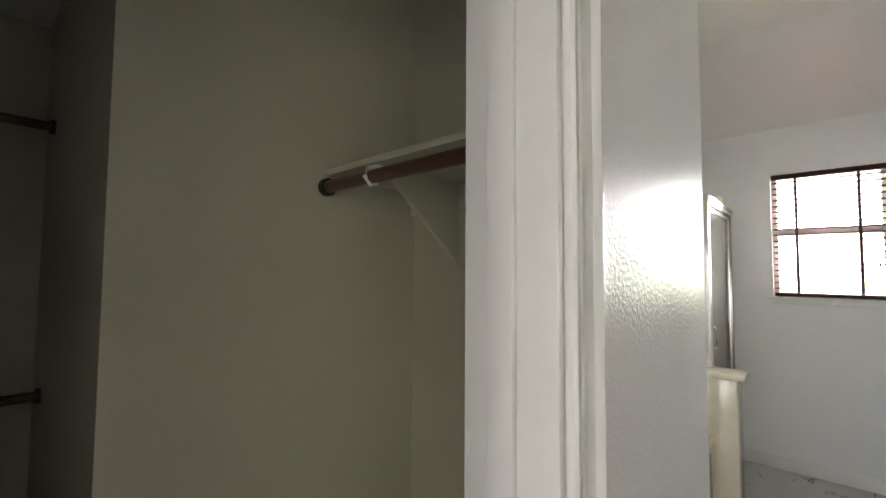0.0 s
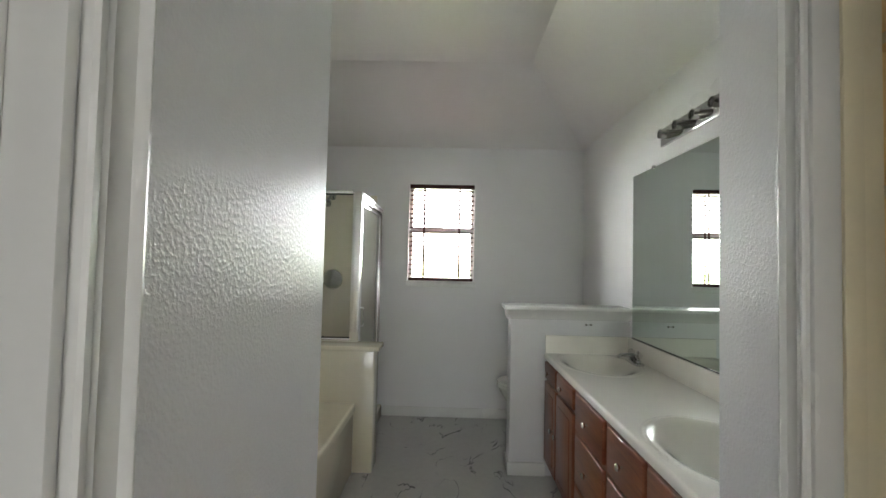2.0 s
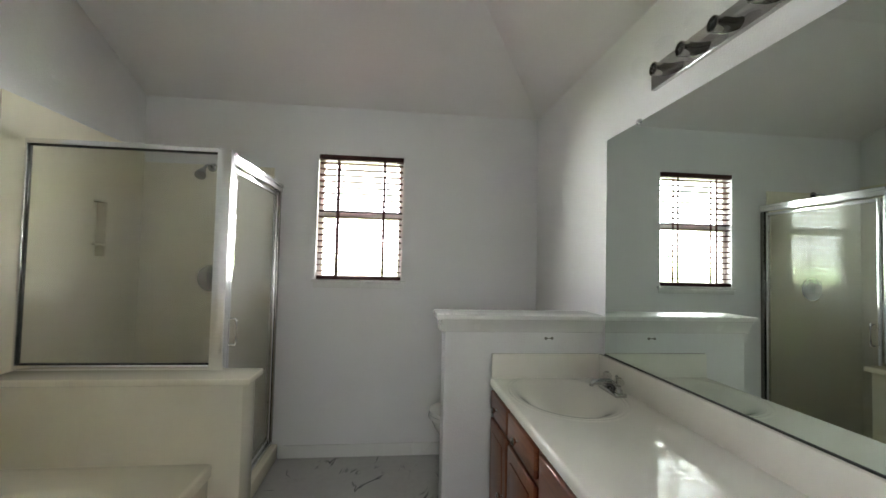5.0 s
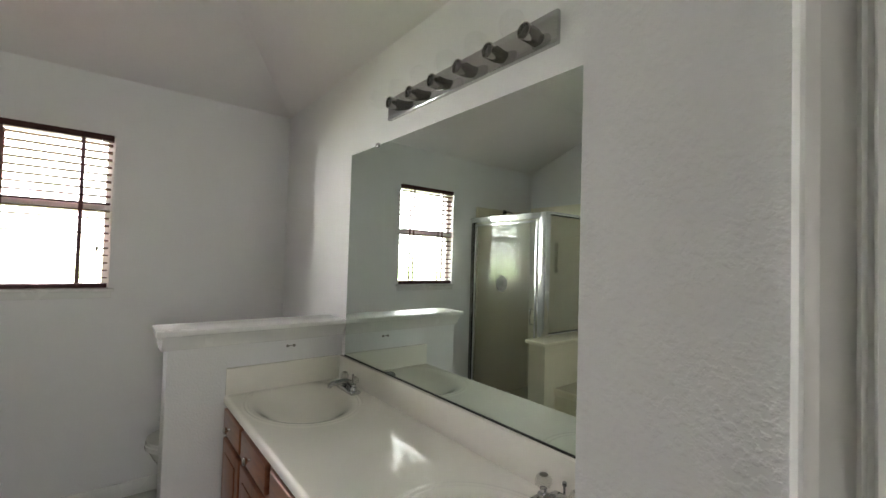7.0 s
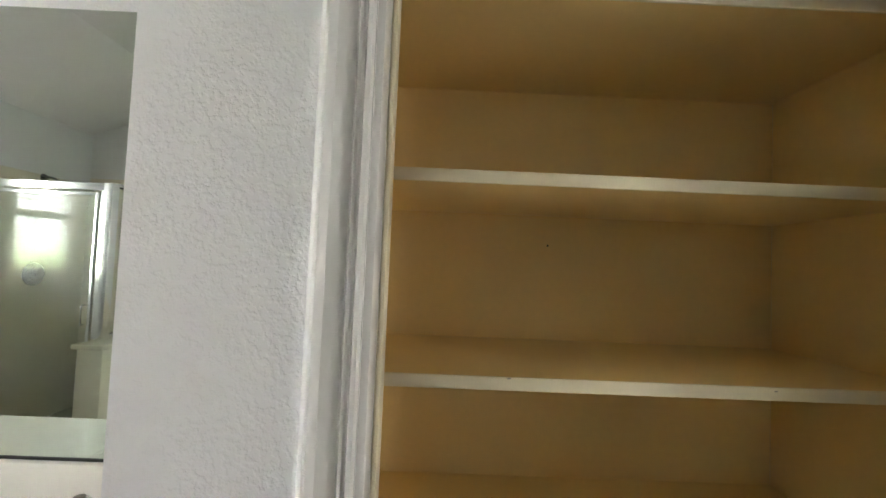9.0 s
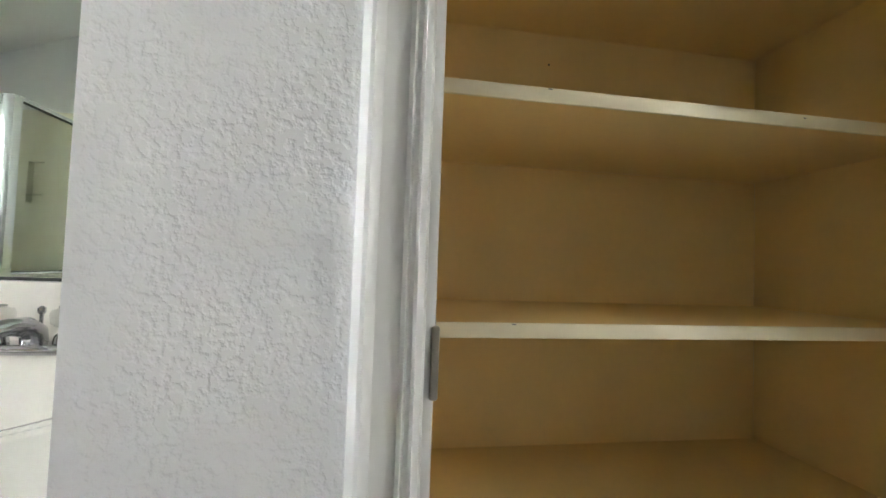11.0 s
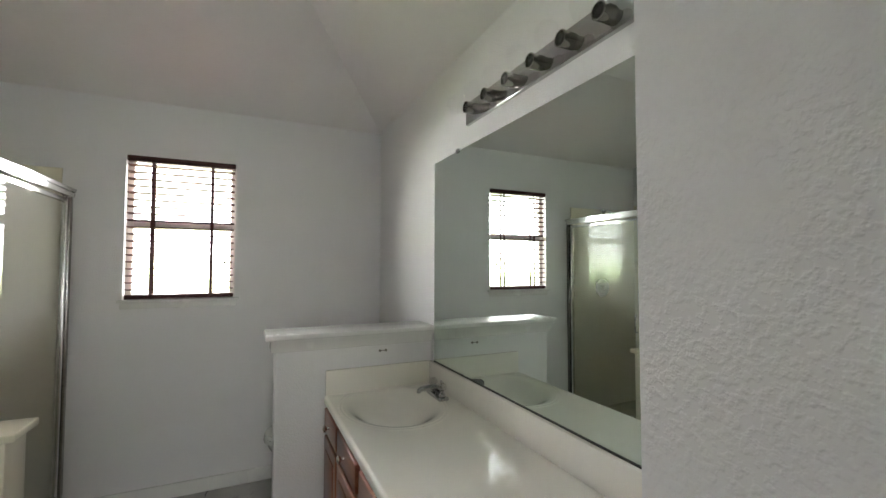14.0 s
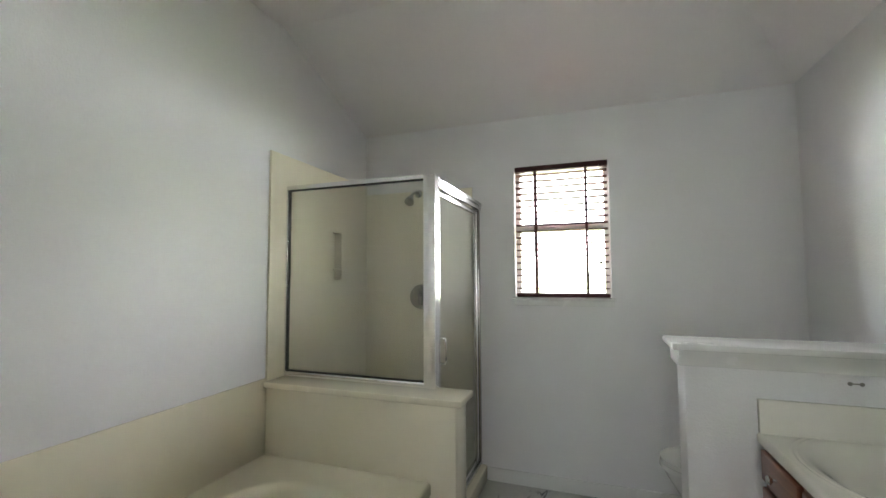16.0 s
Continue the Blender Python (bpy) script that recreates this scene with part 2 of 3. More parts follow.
# ---- mesh helpers ----
def box(bm, x0, x1, y0, y1, z0, z1, bevel=0.0, seg=2):
    made = bmesh.ops.create_cube(bm, size=1.0)["verts"]
    for v in made:
        v.co = Vector(((x0 + x1) / 2 + v.co.x * (x1 - x0), (y0 + y1) / 2 + v.co.y * (y1 - y0), (z0 + z1) / 2 + v.co.z * (z1 - z0)))
    if bevel:
        edges = list({e for v in made for e in v.link_edges})
        bmesh.ops.bevel(bm, geom=edges, offset=bevel, segments=seg, profile=0.5, affect="EDGES")
    return bm


def lathe(bm, profile, centre, axis="z", seg=24):
    """Turns (radius, along) pairs round an axis through centre."""
    rings = []
    for r, a in profile:
        ring = []
        for i in range(seg):
            c, s = math.cos(2 * math.pi * i / seg) * r, math.sin(2 * math.pi * i / seg) * r
            off = {"z": (c, s, a), "x": (a, c, s), "y": (s, a, c)}[axis]
            ring.append(bm.verts.new(Vector(centre) + Vector(off)))
        rings.append(ring)
    for a, b in zip(rings, rings[1:]):
        for i in range(seg):
            bm.faces.new((a[i], a[(i + 1) % seg], b[(i + 1) % seg], b[i]))
    bm.faces.new(list(reversed(rings[0])))
    bm.faces.new(rings[-1])
    return bm


def tube(bm, points, radius, seg=12):
    """A round bar through points."""
    pts = [Vector(p) for p in points]
    rings = []
    for i, p in enumerate(pts):
        d = (pts[min(i + 1, len(pts) - 1)] - pts[max(i - 1, 0)]).normalized()
        side = d.cross(Vector((0, 0, 1)))
        if side.length < 1e-3:
            side = d.cross(Vector((0, 1, 0)))
        side.normalize()
        up = side.cross(d)
        r = radius[i] if isinstance(radius, (list, tuple)) else radius
        rings.append([bm.verts.new(p + side * math.cos(2 * math.pi * k / seg) * r + up * math.sin(2 * math.pi * k / seg) * r) for k in range(seg)])
    for a, b in zip(rings, rings[1:]):
        for k in range(seg):
            bm.faces.new((a[k], a[(k + 1) % seg], b[(k + 1) % seg], b[k]))
    bm.faces.new(list(reversed(rings[0])))
    bm.faces.new(rings[-1])
    return bm


def prism(bm, outline, axis, a0, a1):
    """A closed outline drawn out along an axis: x: (y, z) pairs, y: (x, z), z: (x, y)."""
    def place(p, a):
        return {"x": (a, p[0], p[1]), "y": (p[0], a, p[1]), "z": (p[0], p[1], a)}[axis]
    lo, hi = [bm.verts.new(place(p, a0)) for p in outline], [bm.verts.new(place(p, a1)) for p in outline]
    k = len(outline)
    for i in range(k):
        bm.faces.new((lo[i], lo[(i + 1) % k], hi[(i + 1) % k], hi[i]))
    bm.faces.new(list(reversed(lo)))
    bm.faces.new(hi)
    return bm


def mesh_of(name, bm, mat, smooth=True):
    bmesh.ops.recalc_face_normals(bm, faces=bm.faces)
    data = bpy.data.meshes.new(name)
    bm.to_mesh(data)
    bm.free()
    data.materials.append(mat)
    if smooth:
        for p in data.polygons:
            p.use_smooth = True
        data.set_sharp_from_angle(angle=radians(32))
    return data


BASE = {}


def thing(name, base, label, category, group=""):
    """An Empty at the base of a thing, to carry its parts."""
    ob = new(name)
    ob.empty_display_size = 0.05
    ob.location = base
    BASE[ob] = Vector(base)
    return tagged(ob, label, category, group)


def part(name, bm, mat, parent, label="", smooth=True):
    base = BASE[parent]
    bmesh.ops.translate(bm, verts=bm.verts, vec=-base)
    ob = new(name, mesh_of(name, bm, mat, smooth))
    ob.parent = parent
    BASE[ob] = base
    return tagged(ob, label)


def solid(name, bm, mat, label, category, group="", base=None):
    """A thing that is one mesh."""
    if base is None:
        co = [v.co for v in bm.verts]
        base = ((min(c.x for c in co) + max(c.x for c in co)) / 2, (min(c.y for c in co) + max(c.y for c in co)) / 2, min(c.z for c in co))
    bmesh.ops.translate(bm, verts=bm.verts, vec=-Vector(base))
    ob = new(name, mesh_of(name, bm, mat))
    ob.location = base
    BASE[ob] = Vector(base)
    return tagged(ob, label, category, group)


def structure(name, boxes, mat, label="", category="wall", bevel=0.0):
    bm = bmesh.new()
    for b in boxes:
        box(bm, *b, bevel=bevel)
    ob = new(name, mesh_of(name, bm, mat, smooth=False))
    BASE[ob] = Vector((0, 0, 0))
    return tagged(ob, label, category, kind="structure")


# ---- structure ----
H = 2.44                      # plate height, and the ceiling of closets and bedroom
HC = 3.0                      # top of the walls round the vault
TRAY = 2.79                   # flat top of the bathroom's vaulted ceiling
TRAY_X, TRAY_Y = 0.69, -0.93  # where the east and north slopes meet the flat top
HALL_W, HALL_E = -0.165, 0.797  # hall wall faces
EAST, WEST, NORTH = 1.352, -1.388, 0.0
WX0, WX1, WZ0, WZ1 = -0.240, 0.362, 1.215, 2.100   # window opening

structure("floor", [(-2.6, 2.2, -4.75, 0.2, -0.1, 0.0)], FLOOR, "grey marble-look vinyl floor with dark veins", "floor")
structure("floor_bedroom", [(-2.6, 3.2, -8.2, -4.75, -0.1, 0.0)], FLOOR, "plain floor of the room behind the hall", "floor")
structure("ceiling_bedroom", [(-2.6, 3.2, -8.2, -4.87, H, H + 0.1)], CEIL, "plain white textured ceiling", "ceiling")
structure("ceiling_dressing", [(-2.6, HALL_W - 0.115, -4.87, -2.87, H, H + 0.1)], CEIL, "plain closet ceiling", "ceiling")
structure("ceiling_linen", [(HALL_E + 0.115, 1.602, -4.87, -2.905, H, H + 0.1)], CEIL, "plain closet ceiling", "ceiling")


def vault():
    """Flat top with a slope down to the north wall and one down to the east wall, meeting in a hip."""
    bm = bmesh.new()
    south, hall = -2.86, -4.87
    for under in ([(WEST, 0, H), (EAST, 0, H), (TRAY_X, TRAY_Y, TRAY), (WEST, TRAY_Y, TRAY)],
                  [(EAST, 0, H), (EAST, south, H), (TRAY_X, south, TRAY), (TRAY_X, TRAY_Y, TRAY)],
                  [(WEST, TRAY_Y, TRAY), (TRAY_X, TRAY_Y, TRAY), (TRAY_X, south, TRAY), (WEST, south, TRAY)],
                  [(HALL_W - 0.11, south, TRAY), (HALL_E + 0.11, south, TRAY), (HALL_E + 0.11, hall, TRAY), (HALL_W - 0.11, hall, TRAY)]):
        lo, hi = [bm.verts.new(c) for c in under], [bm.verts.new((c[0], c[1], HC + 0.05)) for c in under]
        for i in range(4):
            bm.faces.new((lo[i], lo[(i + 1) % 4], hi[(i + 1) % 4], hi[i]))
        bm.faces.new(lo)
        bm.faces.new(list(reversed(hi)))
    return tagged(new("ceiling", mesh_of("ceiling", bm, CEIL, smooth=False)), "white vaulted ceiling with sloped sides and flat top", "ceiling", kind="structure")


vault()
structure("wall_north", [(WEST - 0.15, WX0, 0, 0.15, 0, HC), (WX1, EAST + 0.15, 0, 0.15, 0, HC), (WX0, WX1, 0, 0.15, 0, WZ0), (WX0, WX1, 0, 0.15, WZ1, HC)],
          WALL, "pale grey orange-peel wall round the window")
BACK = 1.408                   # back of the linen closet
structure("wall_east", [(EAST, EAST + 0.25, -2.905, 0.0, 0, HC), (BACK, BACK + 0.194, -4.75, -2.905, 0, HC)], WALL, "pale grey wall behind vanity and mirror")
NY0, NY1, NZ0, NZ1 = -0.463, -0.345, 1.337, 1.663   # soap niche in the west wall
structure("wall_west", [(WEST - 0.15, WEST, -2.755, NY0, 0, HC), (WEST - 0.15, WEST, NY1, 0.0, 0, HC), (WEST - 0.15, WEST, NY0, NY1, 0, NZ0), (WEST - 0.15, WEST, NY0, NY1, NZ1, HC),
                        (WEST - 0.15, WEST - 0.045, NY0, NY1, NZ0, NZ1)], WALL, "pale wall beside tub and shower")
structure("wall_tub_south", [(WEST - 0.15, HALL_W - 0.115, -2.87, -2.755, 0, HC)], WALL, "pale wall at the foot of the tub")
structure("wall_hall_west", [(HALL_W - 0.115, HALL_W, -3.46, -2.755, 0, HC), (HALL_W - 0.115, HALL_W, -4.2, -3.46, 2.05, HC), (HALL_W - 0.115, HALL_W, -4.75, -4.2, 0, HC)],
          WALL, "glossy orange-peel wall beside the dressing closet door")
structure("wall_vanity_south", [(HALL_E, EAST, -2.905, -2.789, 0, HC)], WALL, "orange-peel textured wall end beside the vanity")
structure("wall_hall_east", [(HALL_E, HALL_E + 0.115, -3.042, -2.905, 0, HC), (HALL_E, HALL_E + 0.115, -3.78, -3.042, 2.05, HC), (HALL_E, HALL_E + 0.115, -4.75, -3.78, 0, HC)], WALL, "orange-peel textured wall beside the linen closet")
structure("wall_hall_south", [(-2.6, HALL_W, -4.87, -4.75, 0, H), (HALL_E, 3.2, -4.87, -4.75, 0, H), (HALL_W, HALL_E, -4.87, -4.75, 2.1, HC)], WALL, "plain wall round the bedroom doorway")
# Unseen shell; its three openings are added to let the fill lamps in.
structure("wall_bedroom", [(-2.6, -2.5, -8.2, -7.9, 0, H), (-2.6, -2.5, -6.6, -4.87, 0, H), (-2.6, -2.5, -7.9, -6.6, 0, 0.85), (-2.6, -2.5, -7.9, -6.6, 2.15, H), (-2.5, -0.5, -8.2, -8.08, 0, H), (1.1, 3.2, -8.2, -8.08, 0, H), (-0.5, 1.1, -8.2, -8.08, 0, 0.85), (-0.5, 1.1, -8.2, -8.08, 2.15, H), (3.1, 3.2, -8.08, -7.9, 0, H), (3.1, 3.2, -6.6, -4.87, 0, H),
                           (3.1, 3.2, -7.9, -6.6, 0, 0.85), (3.1, 3.2, -7.9, -6.6, 2.15, H)], WALL, "plain added walls of the unseen room behind the hall, open for the fill lamps")

# linen closet shell, 3 mm inside the walls
LX = HALL_E + 0.118
for nm, b in (("back", (BACK - 0.012, BACK - 0.003, -3.955, -2.92, 0.0, H - 0.003)), ("north", (LX, BACK - 0.012, -2.917, -2.908, 0.0, H - 0.003)),
              ("side", (LX, BACK - 0.012, -3.966, -3.9555, 0.0, H - 0.003)), ("front_north", (LX, LX + 0.006, -3.042, -2.917, 0, H - 0.003)), ("front_south", (LX, LX + 0.006, -3.955, -3.78, 0, H - 0.003))):
    structure("wall_linen_" + nm, [b], TAN, "tan painted linen closet wall")
structure("wall_linen_south", [(HALL_E + 0.115, BACK, -4.07, -3.968, 0, H)], WALL, "plain wall closing the linen closet")
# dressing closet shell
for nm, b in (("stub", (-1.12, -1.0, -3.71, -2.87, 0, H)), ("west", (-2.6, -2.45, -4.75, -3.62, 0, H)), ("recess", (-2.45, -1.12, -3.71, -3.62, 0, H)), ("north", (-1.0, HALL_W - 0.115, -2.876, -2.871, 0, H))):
    structure("wall_dressing_" + nm, [b], DRESS_SHADE, "dressing closet wall, its paint darkened to carry the closet's shade")

# trim
bm = bmesh.new()
for x0, x1, y0, y1 in ((-0.44, 1.40, -0.014, -0.001), (1.397, 1.409, -0.79, -0.015)):
    box(bm, x0, x1, y0, y1, 0.0, 0.085, bevel=0.003)
ob = new("baseboard", mesh_of("baseboard", bm, TRIM))
tagged(ob, "white painted baseboard", "baseboard", kind="structure")


def casing_outline():
    """Colonial casing: (across the wall, off the wall), from the opening outwards."""
    return [(0.0, 0.0), (0.0, 0.011), (0.003, 0.015), (0.009, 0.015), (0.012, 0.010), (0.016, 0.010), (0.019, 0.014), (0.023, 0.008), (0.046, 0.014), (0.051, 0.020), (0.055, 0.022), (0.059, 0.021), (0.067, 0.012), (0.068, 0.0)]


def casing(name, wall_x, out, y_open, side, z1, label, width=1.0):
    bm = bmesh.new()
    prism(bm, [(wall_x + out * (d + 0.0005), y_open + side * (0.004 + a * width)) for a, d in casing_outline()], "z", 0.0, z1)
    ob = new(name, mesh_of(name, bm, TRIM))
    return tagged(ob, label, "trim", kind="structure")


def head_casing(name, wall_x, out, y0, y1, z, label):
    bm = bmesh.new()
    prism(bm, [(wall_x + out * (d + 0.0005), z + 0.004 + a) for a, d in casing_outline()], "y", y0, y1)
    ob = new(name, mesh_of(name, bm, TRIM))
    return tagged(ob, label, "trim", kind="structure")


casing("trim_linen_north", HALL_E, -1, -3.049, 1, 2.054, "white moulded closet door casing", 0.84)
casing("trim_linen_south", HALL_E, -1, -3.78, -1, 2.054, "white moulded closet door casing")
head_casing("trim_linen_head", HALL_E, -1, -3.852, -2.988, 2.05, "white moulded closet door casing")
casing("trim_dressing_north", HALL_W, 1, -3.46, 1, 2.054, "white moulded closet door casing")
casing("trim_dressing_south", HALL_W, 1, -4.2, -1, 2.054, "white moulded closet door casing")
head_casing("trim_dressing_head", HALL_W, 1, -4.272, -3.388, 2.05, "white moulded closet door casing")

# jambs with stops
def jamb(name, x0, x1, y0, y1, sx0, sx1, label, inner=None, proud=0.022):
    """Lining of a door opening: two sides, a head and the stops."""
    j = tagged(thing(name, ((x0 + x1) / 2, (y0 + y1) / 2, 0), label, "trim"), kind="structure")
    for a, b in ((y1 - 0.012, y1 - 0.0005), (y0 + 0.0005, y0 + 0.012)):
        if inner is None:
            part("side_jamb", box(bmesh.new(), x0, x1, a, b, 0, 2.04, bevel=0.002), TRIM, j)
        else:
            part("side_jamb", box(bmesh.new(), x0, sx0, a, b, 0, 2.04, bevel=0.002), TRIM, j)
            part("inner_jamb", box(bmesh.new(), sx0 + 0.0005, x1, a, b, 0, 2.04, bevel=0.001), inner, j, "cream painted inner half of the jamb")
    part("head_jamb", box(bmesh.new(), x0, x1, y0 + 0.0125, y1 - 0.0125, 2.028, 2.0495, bevel=0.002), TRIM, j)
    part("stop", box(bmesh.new(), sx0, sx1, y1 - proud, y1 - 0.0125, 0, 2.027, bevel=0.0015), inner or TRIM, j)
    part("stop", box(bmesh.new(), sx0, sx1, y0 + 0.0125, y0 + proud, 0, 2.027, bevel=0.0015), inner or TRIM, j)
    return j


jamb("jamb_linen", HALL_E - 0.004, HALL_E + 0.119, -3.78, -3.042, HALL_E + 0.045, HALL_E + 0.08, "white painted closet door jamb, cream inside", SHELF, 0.018)
jamb("jamb_dressing", HALL_W - 0.119, HALL_W + 0.004, -4.2, -3.46, HALL_W - 0.08, HALL_W - 0.045, "white painted closet door jamb")

# ---- half wall ----
half = thing("half_wall", (0.96, -0.93, 0), "white half wall with moulded cap beside the vanity", "half wall")
part("wall", box(bmesh.new(), 0.563, EAST - 0.001, -1.000, -0.862, 0, 1.062, bevel=0.004), WALL, half)
part("cap", box(bmesh.new(), 0.520, EAST - 0.002, -1.046, -0.817, 1.084, 1.109, bevel=0.005), TRIM, half)
bm = bmesh.new()
prism(bm, [(-1.001, 1.022), (-1.008, 1.024), (-1.010, 1.042), (-1.028, 1.070), (-1.034, 1.084), (-0.829, 1.084), (-0.835, 1.070), (-0.853, 1.042), (-0.855, 1.024), (-0.861, 1.022)], "x", 0.543, EAST - 0.003)
part("moulding", bm, TRIM, half)
part("baseboard", box(bmesh.new(), 0.551, 0.797, -1.012, -0.850, 0, 0.085, bevel=0.004), TRIM, half)
for dx in (-0.016, 0.016):
    part("screw_anchor", lathe(bmesh.new(), [(0.007, 0.0), (0.007, -0.003), (0.003, -0.004)], (1.076 + dx, -1.0003, 0.993), "y", 10), STAIN, half, "grey wall anchor")
part("scuff", box(bmesh.new(), 1.063, 1.090, -1.0008, -1.0002, 0.991, 0.995), STAIN, half, "grey mark of a removed holder")

# ---- vanity ----
CZ = 0.803                    # worktop height
CY0, CY1 = -2.787, -1.003
BOWLS = ((1.045, -1.272), (1.045, -2.437))
bm = bmesh.new()
nx, ny = 112, 300
x0, x1 = 0.785, 1.350
def top_height(x, y):
    z = CZ
    for bx, by in BOWLS:
        r = math.hypot((x - bx) / 0.212, (y - by) / 0.272)
        if r < 1.0:
            z -= 0.128 * (1 - r * r) ** 1.7
        elif r < 1.13:
            z += 0.0026 * math.sin((r - 1.0) / 0.13 * 2 * math.pi) ** 2
    edge = x - x0
    if edge < 0.014:
        z -= 0.014 - math.sqrt(max(0, 0.014 ** 2 - (0.014 - edge) ** 2))
    return z
xs = [x0 + 0.0015 * i for i in range(10)] + [x0 + 0.015 + (x1 - x0 - 0.015) * i / (nx - 1) for i in range(nx)]
grid = [[bm.verts.new((x, CY0 + (CY1 - CY0) * j / (ny - 1), top_height(x, CY0 + (CY1 - CY0) * j / (ny - 1)))) for x in xs] for j in range(ny)]
for j in range(ny - 1):
    for i in range(len(xs) - 1):
        bm.faces.new((grid[j][i], grid[j][i + 1], grid[j + 1][i + 1], grid[j + 1][i]))
corner = [bm.verts.new((x1, CY0, CZ - 0.032))]
low = [[bm.verts.new((row[0].co.x, row[0].co.y, CZ - 0.032)), bm.verts.new((row[0].co.x + 0.03, row[0].co.y, CZ - 0.032))] for row in grid]
for j in range(ny - 1):
    bm.faces.new((grid[j][0], grid[j + 1][0], low[j + 1][0], low[j][0]))
    bm.faces.new((low[j][0], low[j + 1][0], low[j + 1][1], low[j][1]))
bm.faces.new(grid[0] + corner + [low[0][1], low[0][0]])
worktop = solid("vanity_worktop", bm, TOP, "long cream-white cultured marble worktop with two integral oval basins", "worktop", base=(1.07, -1.895, CZ - 0.032))
part("backsplash", box(bmesh.new(), 1.328, 1.3505, CY0, CY1, CZ - 0.001, 0.919, bevel=0.004), TOP, worktop)
part("side_splash", box(bmesh.new(), 0.790, 1.3275, -1.022, -1.0008, CZ - 0.001, 0.921, bevel=0.004), TOP, worktop)
for bx, by in BOWLS:
    zb = top_height(bx, by)
    part("drain", lathe(bmesh.new(), [(0.024, -0.001), (0.024, 0.003), (0.018, 0.004), (0.016, 0.002), (0.004, 0.002)], (bx, by, zb), "z", 20), CHROME, worktop)
    part("overflow_hole", lathe(bmesh.new(), [(0.007, -0.004), (0.007, 0.001), (0.003, 0.001)], (bx + 0.186, by, CZ - 0.040), "x", 12), DRAIN, worktop)

FX = 0.800                    # cabinet face
TOE = 0.10


def raised_front(bm, y0, y1, z0, z1, panel):
    box(bm, FX - 0.019, FX - 0.001, y0, y1, z0, z1, bevel=0.006, seg=3)
    if panel:
        m = 0.048
        box(bm, FX - 0.0235, FX - 0.0185, y0 + m, y1 - m, z0 + m, z1 - m, bevel=0.0045, seg=2)


def knob(parent, y, z):
    part("knob", lathe(bmesh.new(), [(0.006, 0.0), (0.005, -0.010), (0.013, -0.016), (0.0145, -0.022), (0.011, -0.027), (0.003, -0.029)], (FX - 0.019, y, z), "x", 16), KNOB, parent)


def cabinet(y0, y1, fronts, label):
    """A base unit; fronts: (y0, y1, z0, z1, kind, knob y, knob z)."""
    unit = thing("vanity_cabinet", (1.1, (y0 + y1) / 2, 0), label, "cabinet", "vanity cabinet units")
    bm = bmesh.new()
    box(bm, FX, FX + 0.019, y0, y1, TOE, CZ - 0.034)
    part("face_frame", bm, CHERRY, unit, smooth=False)
    bm = bmesh.new()
    for a in (y0, y1 - 0.016):
        box(bm, FX + 0.0195, 1.349, a, a + 0.016, TOE, CZ - 0.034)
    box(bm, FX + 0.0195, 1.349, y0 + 0.0165, y1 - 0.0165, TOE, TOE + 0.016)
    part("body", bm, CHERRY, unit, smooth=False)
    part("toe_kick", box(bmesh.new(), FX + 0.07, 1.350, y0, y1, 0, TOE - 0.001), CHERRY, unit, smooth=False)
    for a, b, c, d, kind, ky, kz in fronts:
        bm = bmesh.new()
        raised_front(bm, a, b, c, d, kind == "door")
        p = part(kind, bm, CHERRY if kind == "door" else CHERRY_H, unit)
        knob(p, ky, kz)
    return unit


cabinet(-1.682, -1.024, [(-1.318, -1.040, 0.655, 0.758, "drawer_front", -1.170, 0.706), (-1.664, -1.342, 0.655, 0.758, "drawer_front", -1.49, 0.706),
                         (-1.318, -1.040, 0.13, 0.633, "door", -1.285, 0.40), (-1.664, -1.342, 0.13, 0.633, "door", -1.377, 0.40)],
        "cherry-stained sink cabinet with two doors below false drawers")
cabinet(-2.104, -1.684, [(-2.082, -1.706, 0.580, 0.758, "drawer", -1.894, 0.669), (-2.082, -1.706, 0.328, 0.560, "drawer", -1.894, 0.445),
                         (-2.082, -1.706, 0.13, 0.308, "drawer", -1.894, 0.22)], "cherry-stained three-drawer cabinet between the basins")
cabinet(-2.785, -2.106, [(-2.435, -2.128, 0.580, 0.758, "drawer_front", -2.28, 0.669), (-2.767, -2.459, 0.580, 0.758, "drawer_front", -2.613, 0.669),
                         (-2.435, -2.128, 0.13, 0.560, "door", -2.40, 0.46), (-2.767, -2.459, 0.13, 0.560, "door", -2.494, 0.46)],
        "cherry-stained sink cabinet beside the hall corner")


def faucet(y):
    f = thing("basin_faucet", (1.268, y, CZ), "chrome centerset faucet with two clear acrylic handles", "faucet", "basin faucets")
    bm = bmesh.new()
    box(bm, 1.243, 1.295, y - 0.078, y + 0.078, CZ, CZ + 0.018, bevel=0.008, seg=3)
    part("base_plate", bm, CHROME, f)
    bm = bmesh.new()
    tube(bm, [(1.278, y, CZ + 0.010), (1.274, y, CZ + 0.034), (1.256, y, CZ + 0.046), (1.222, y, CZ + 0.050), (1.184, y, CZ + 0.047), (1.174, y, CZ + 0.041), (1.172, y, CZ + 0.031)], [0.019, 0.019, 0.017, 0.014, 0.012, 0.011, 0.009], 14)
    part("spout", bm, CHROME, f)
    part("lift_rod", lathe(bmesh.new(), [(0.003, 0.01), (0.003, 0.062), (0.006, 0.066), (0.006, 0.074), (0.002, 0.077)], (1.289, y, CZ), "z", 10), CHROME, f)
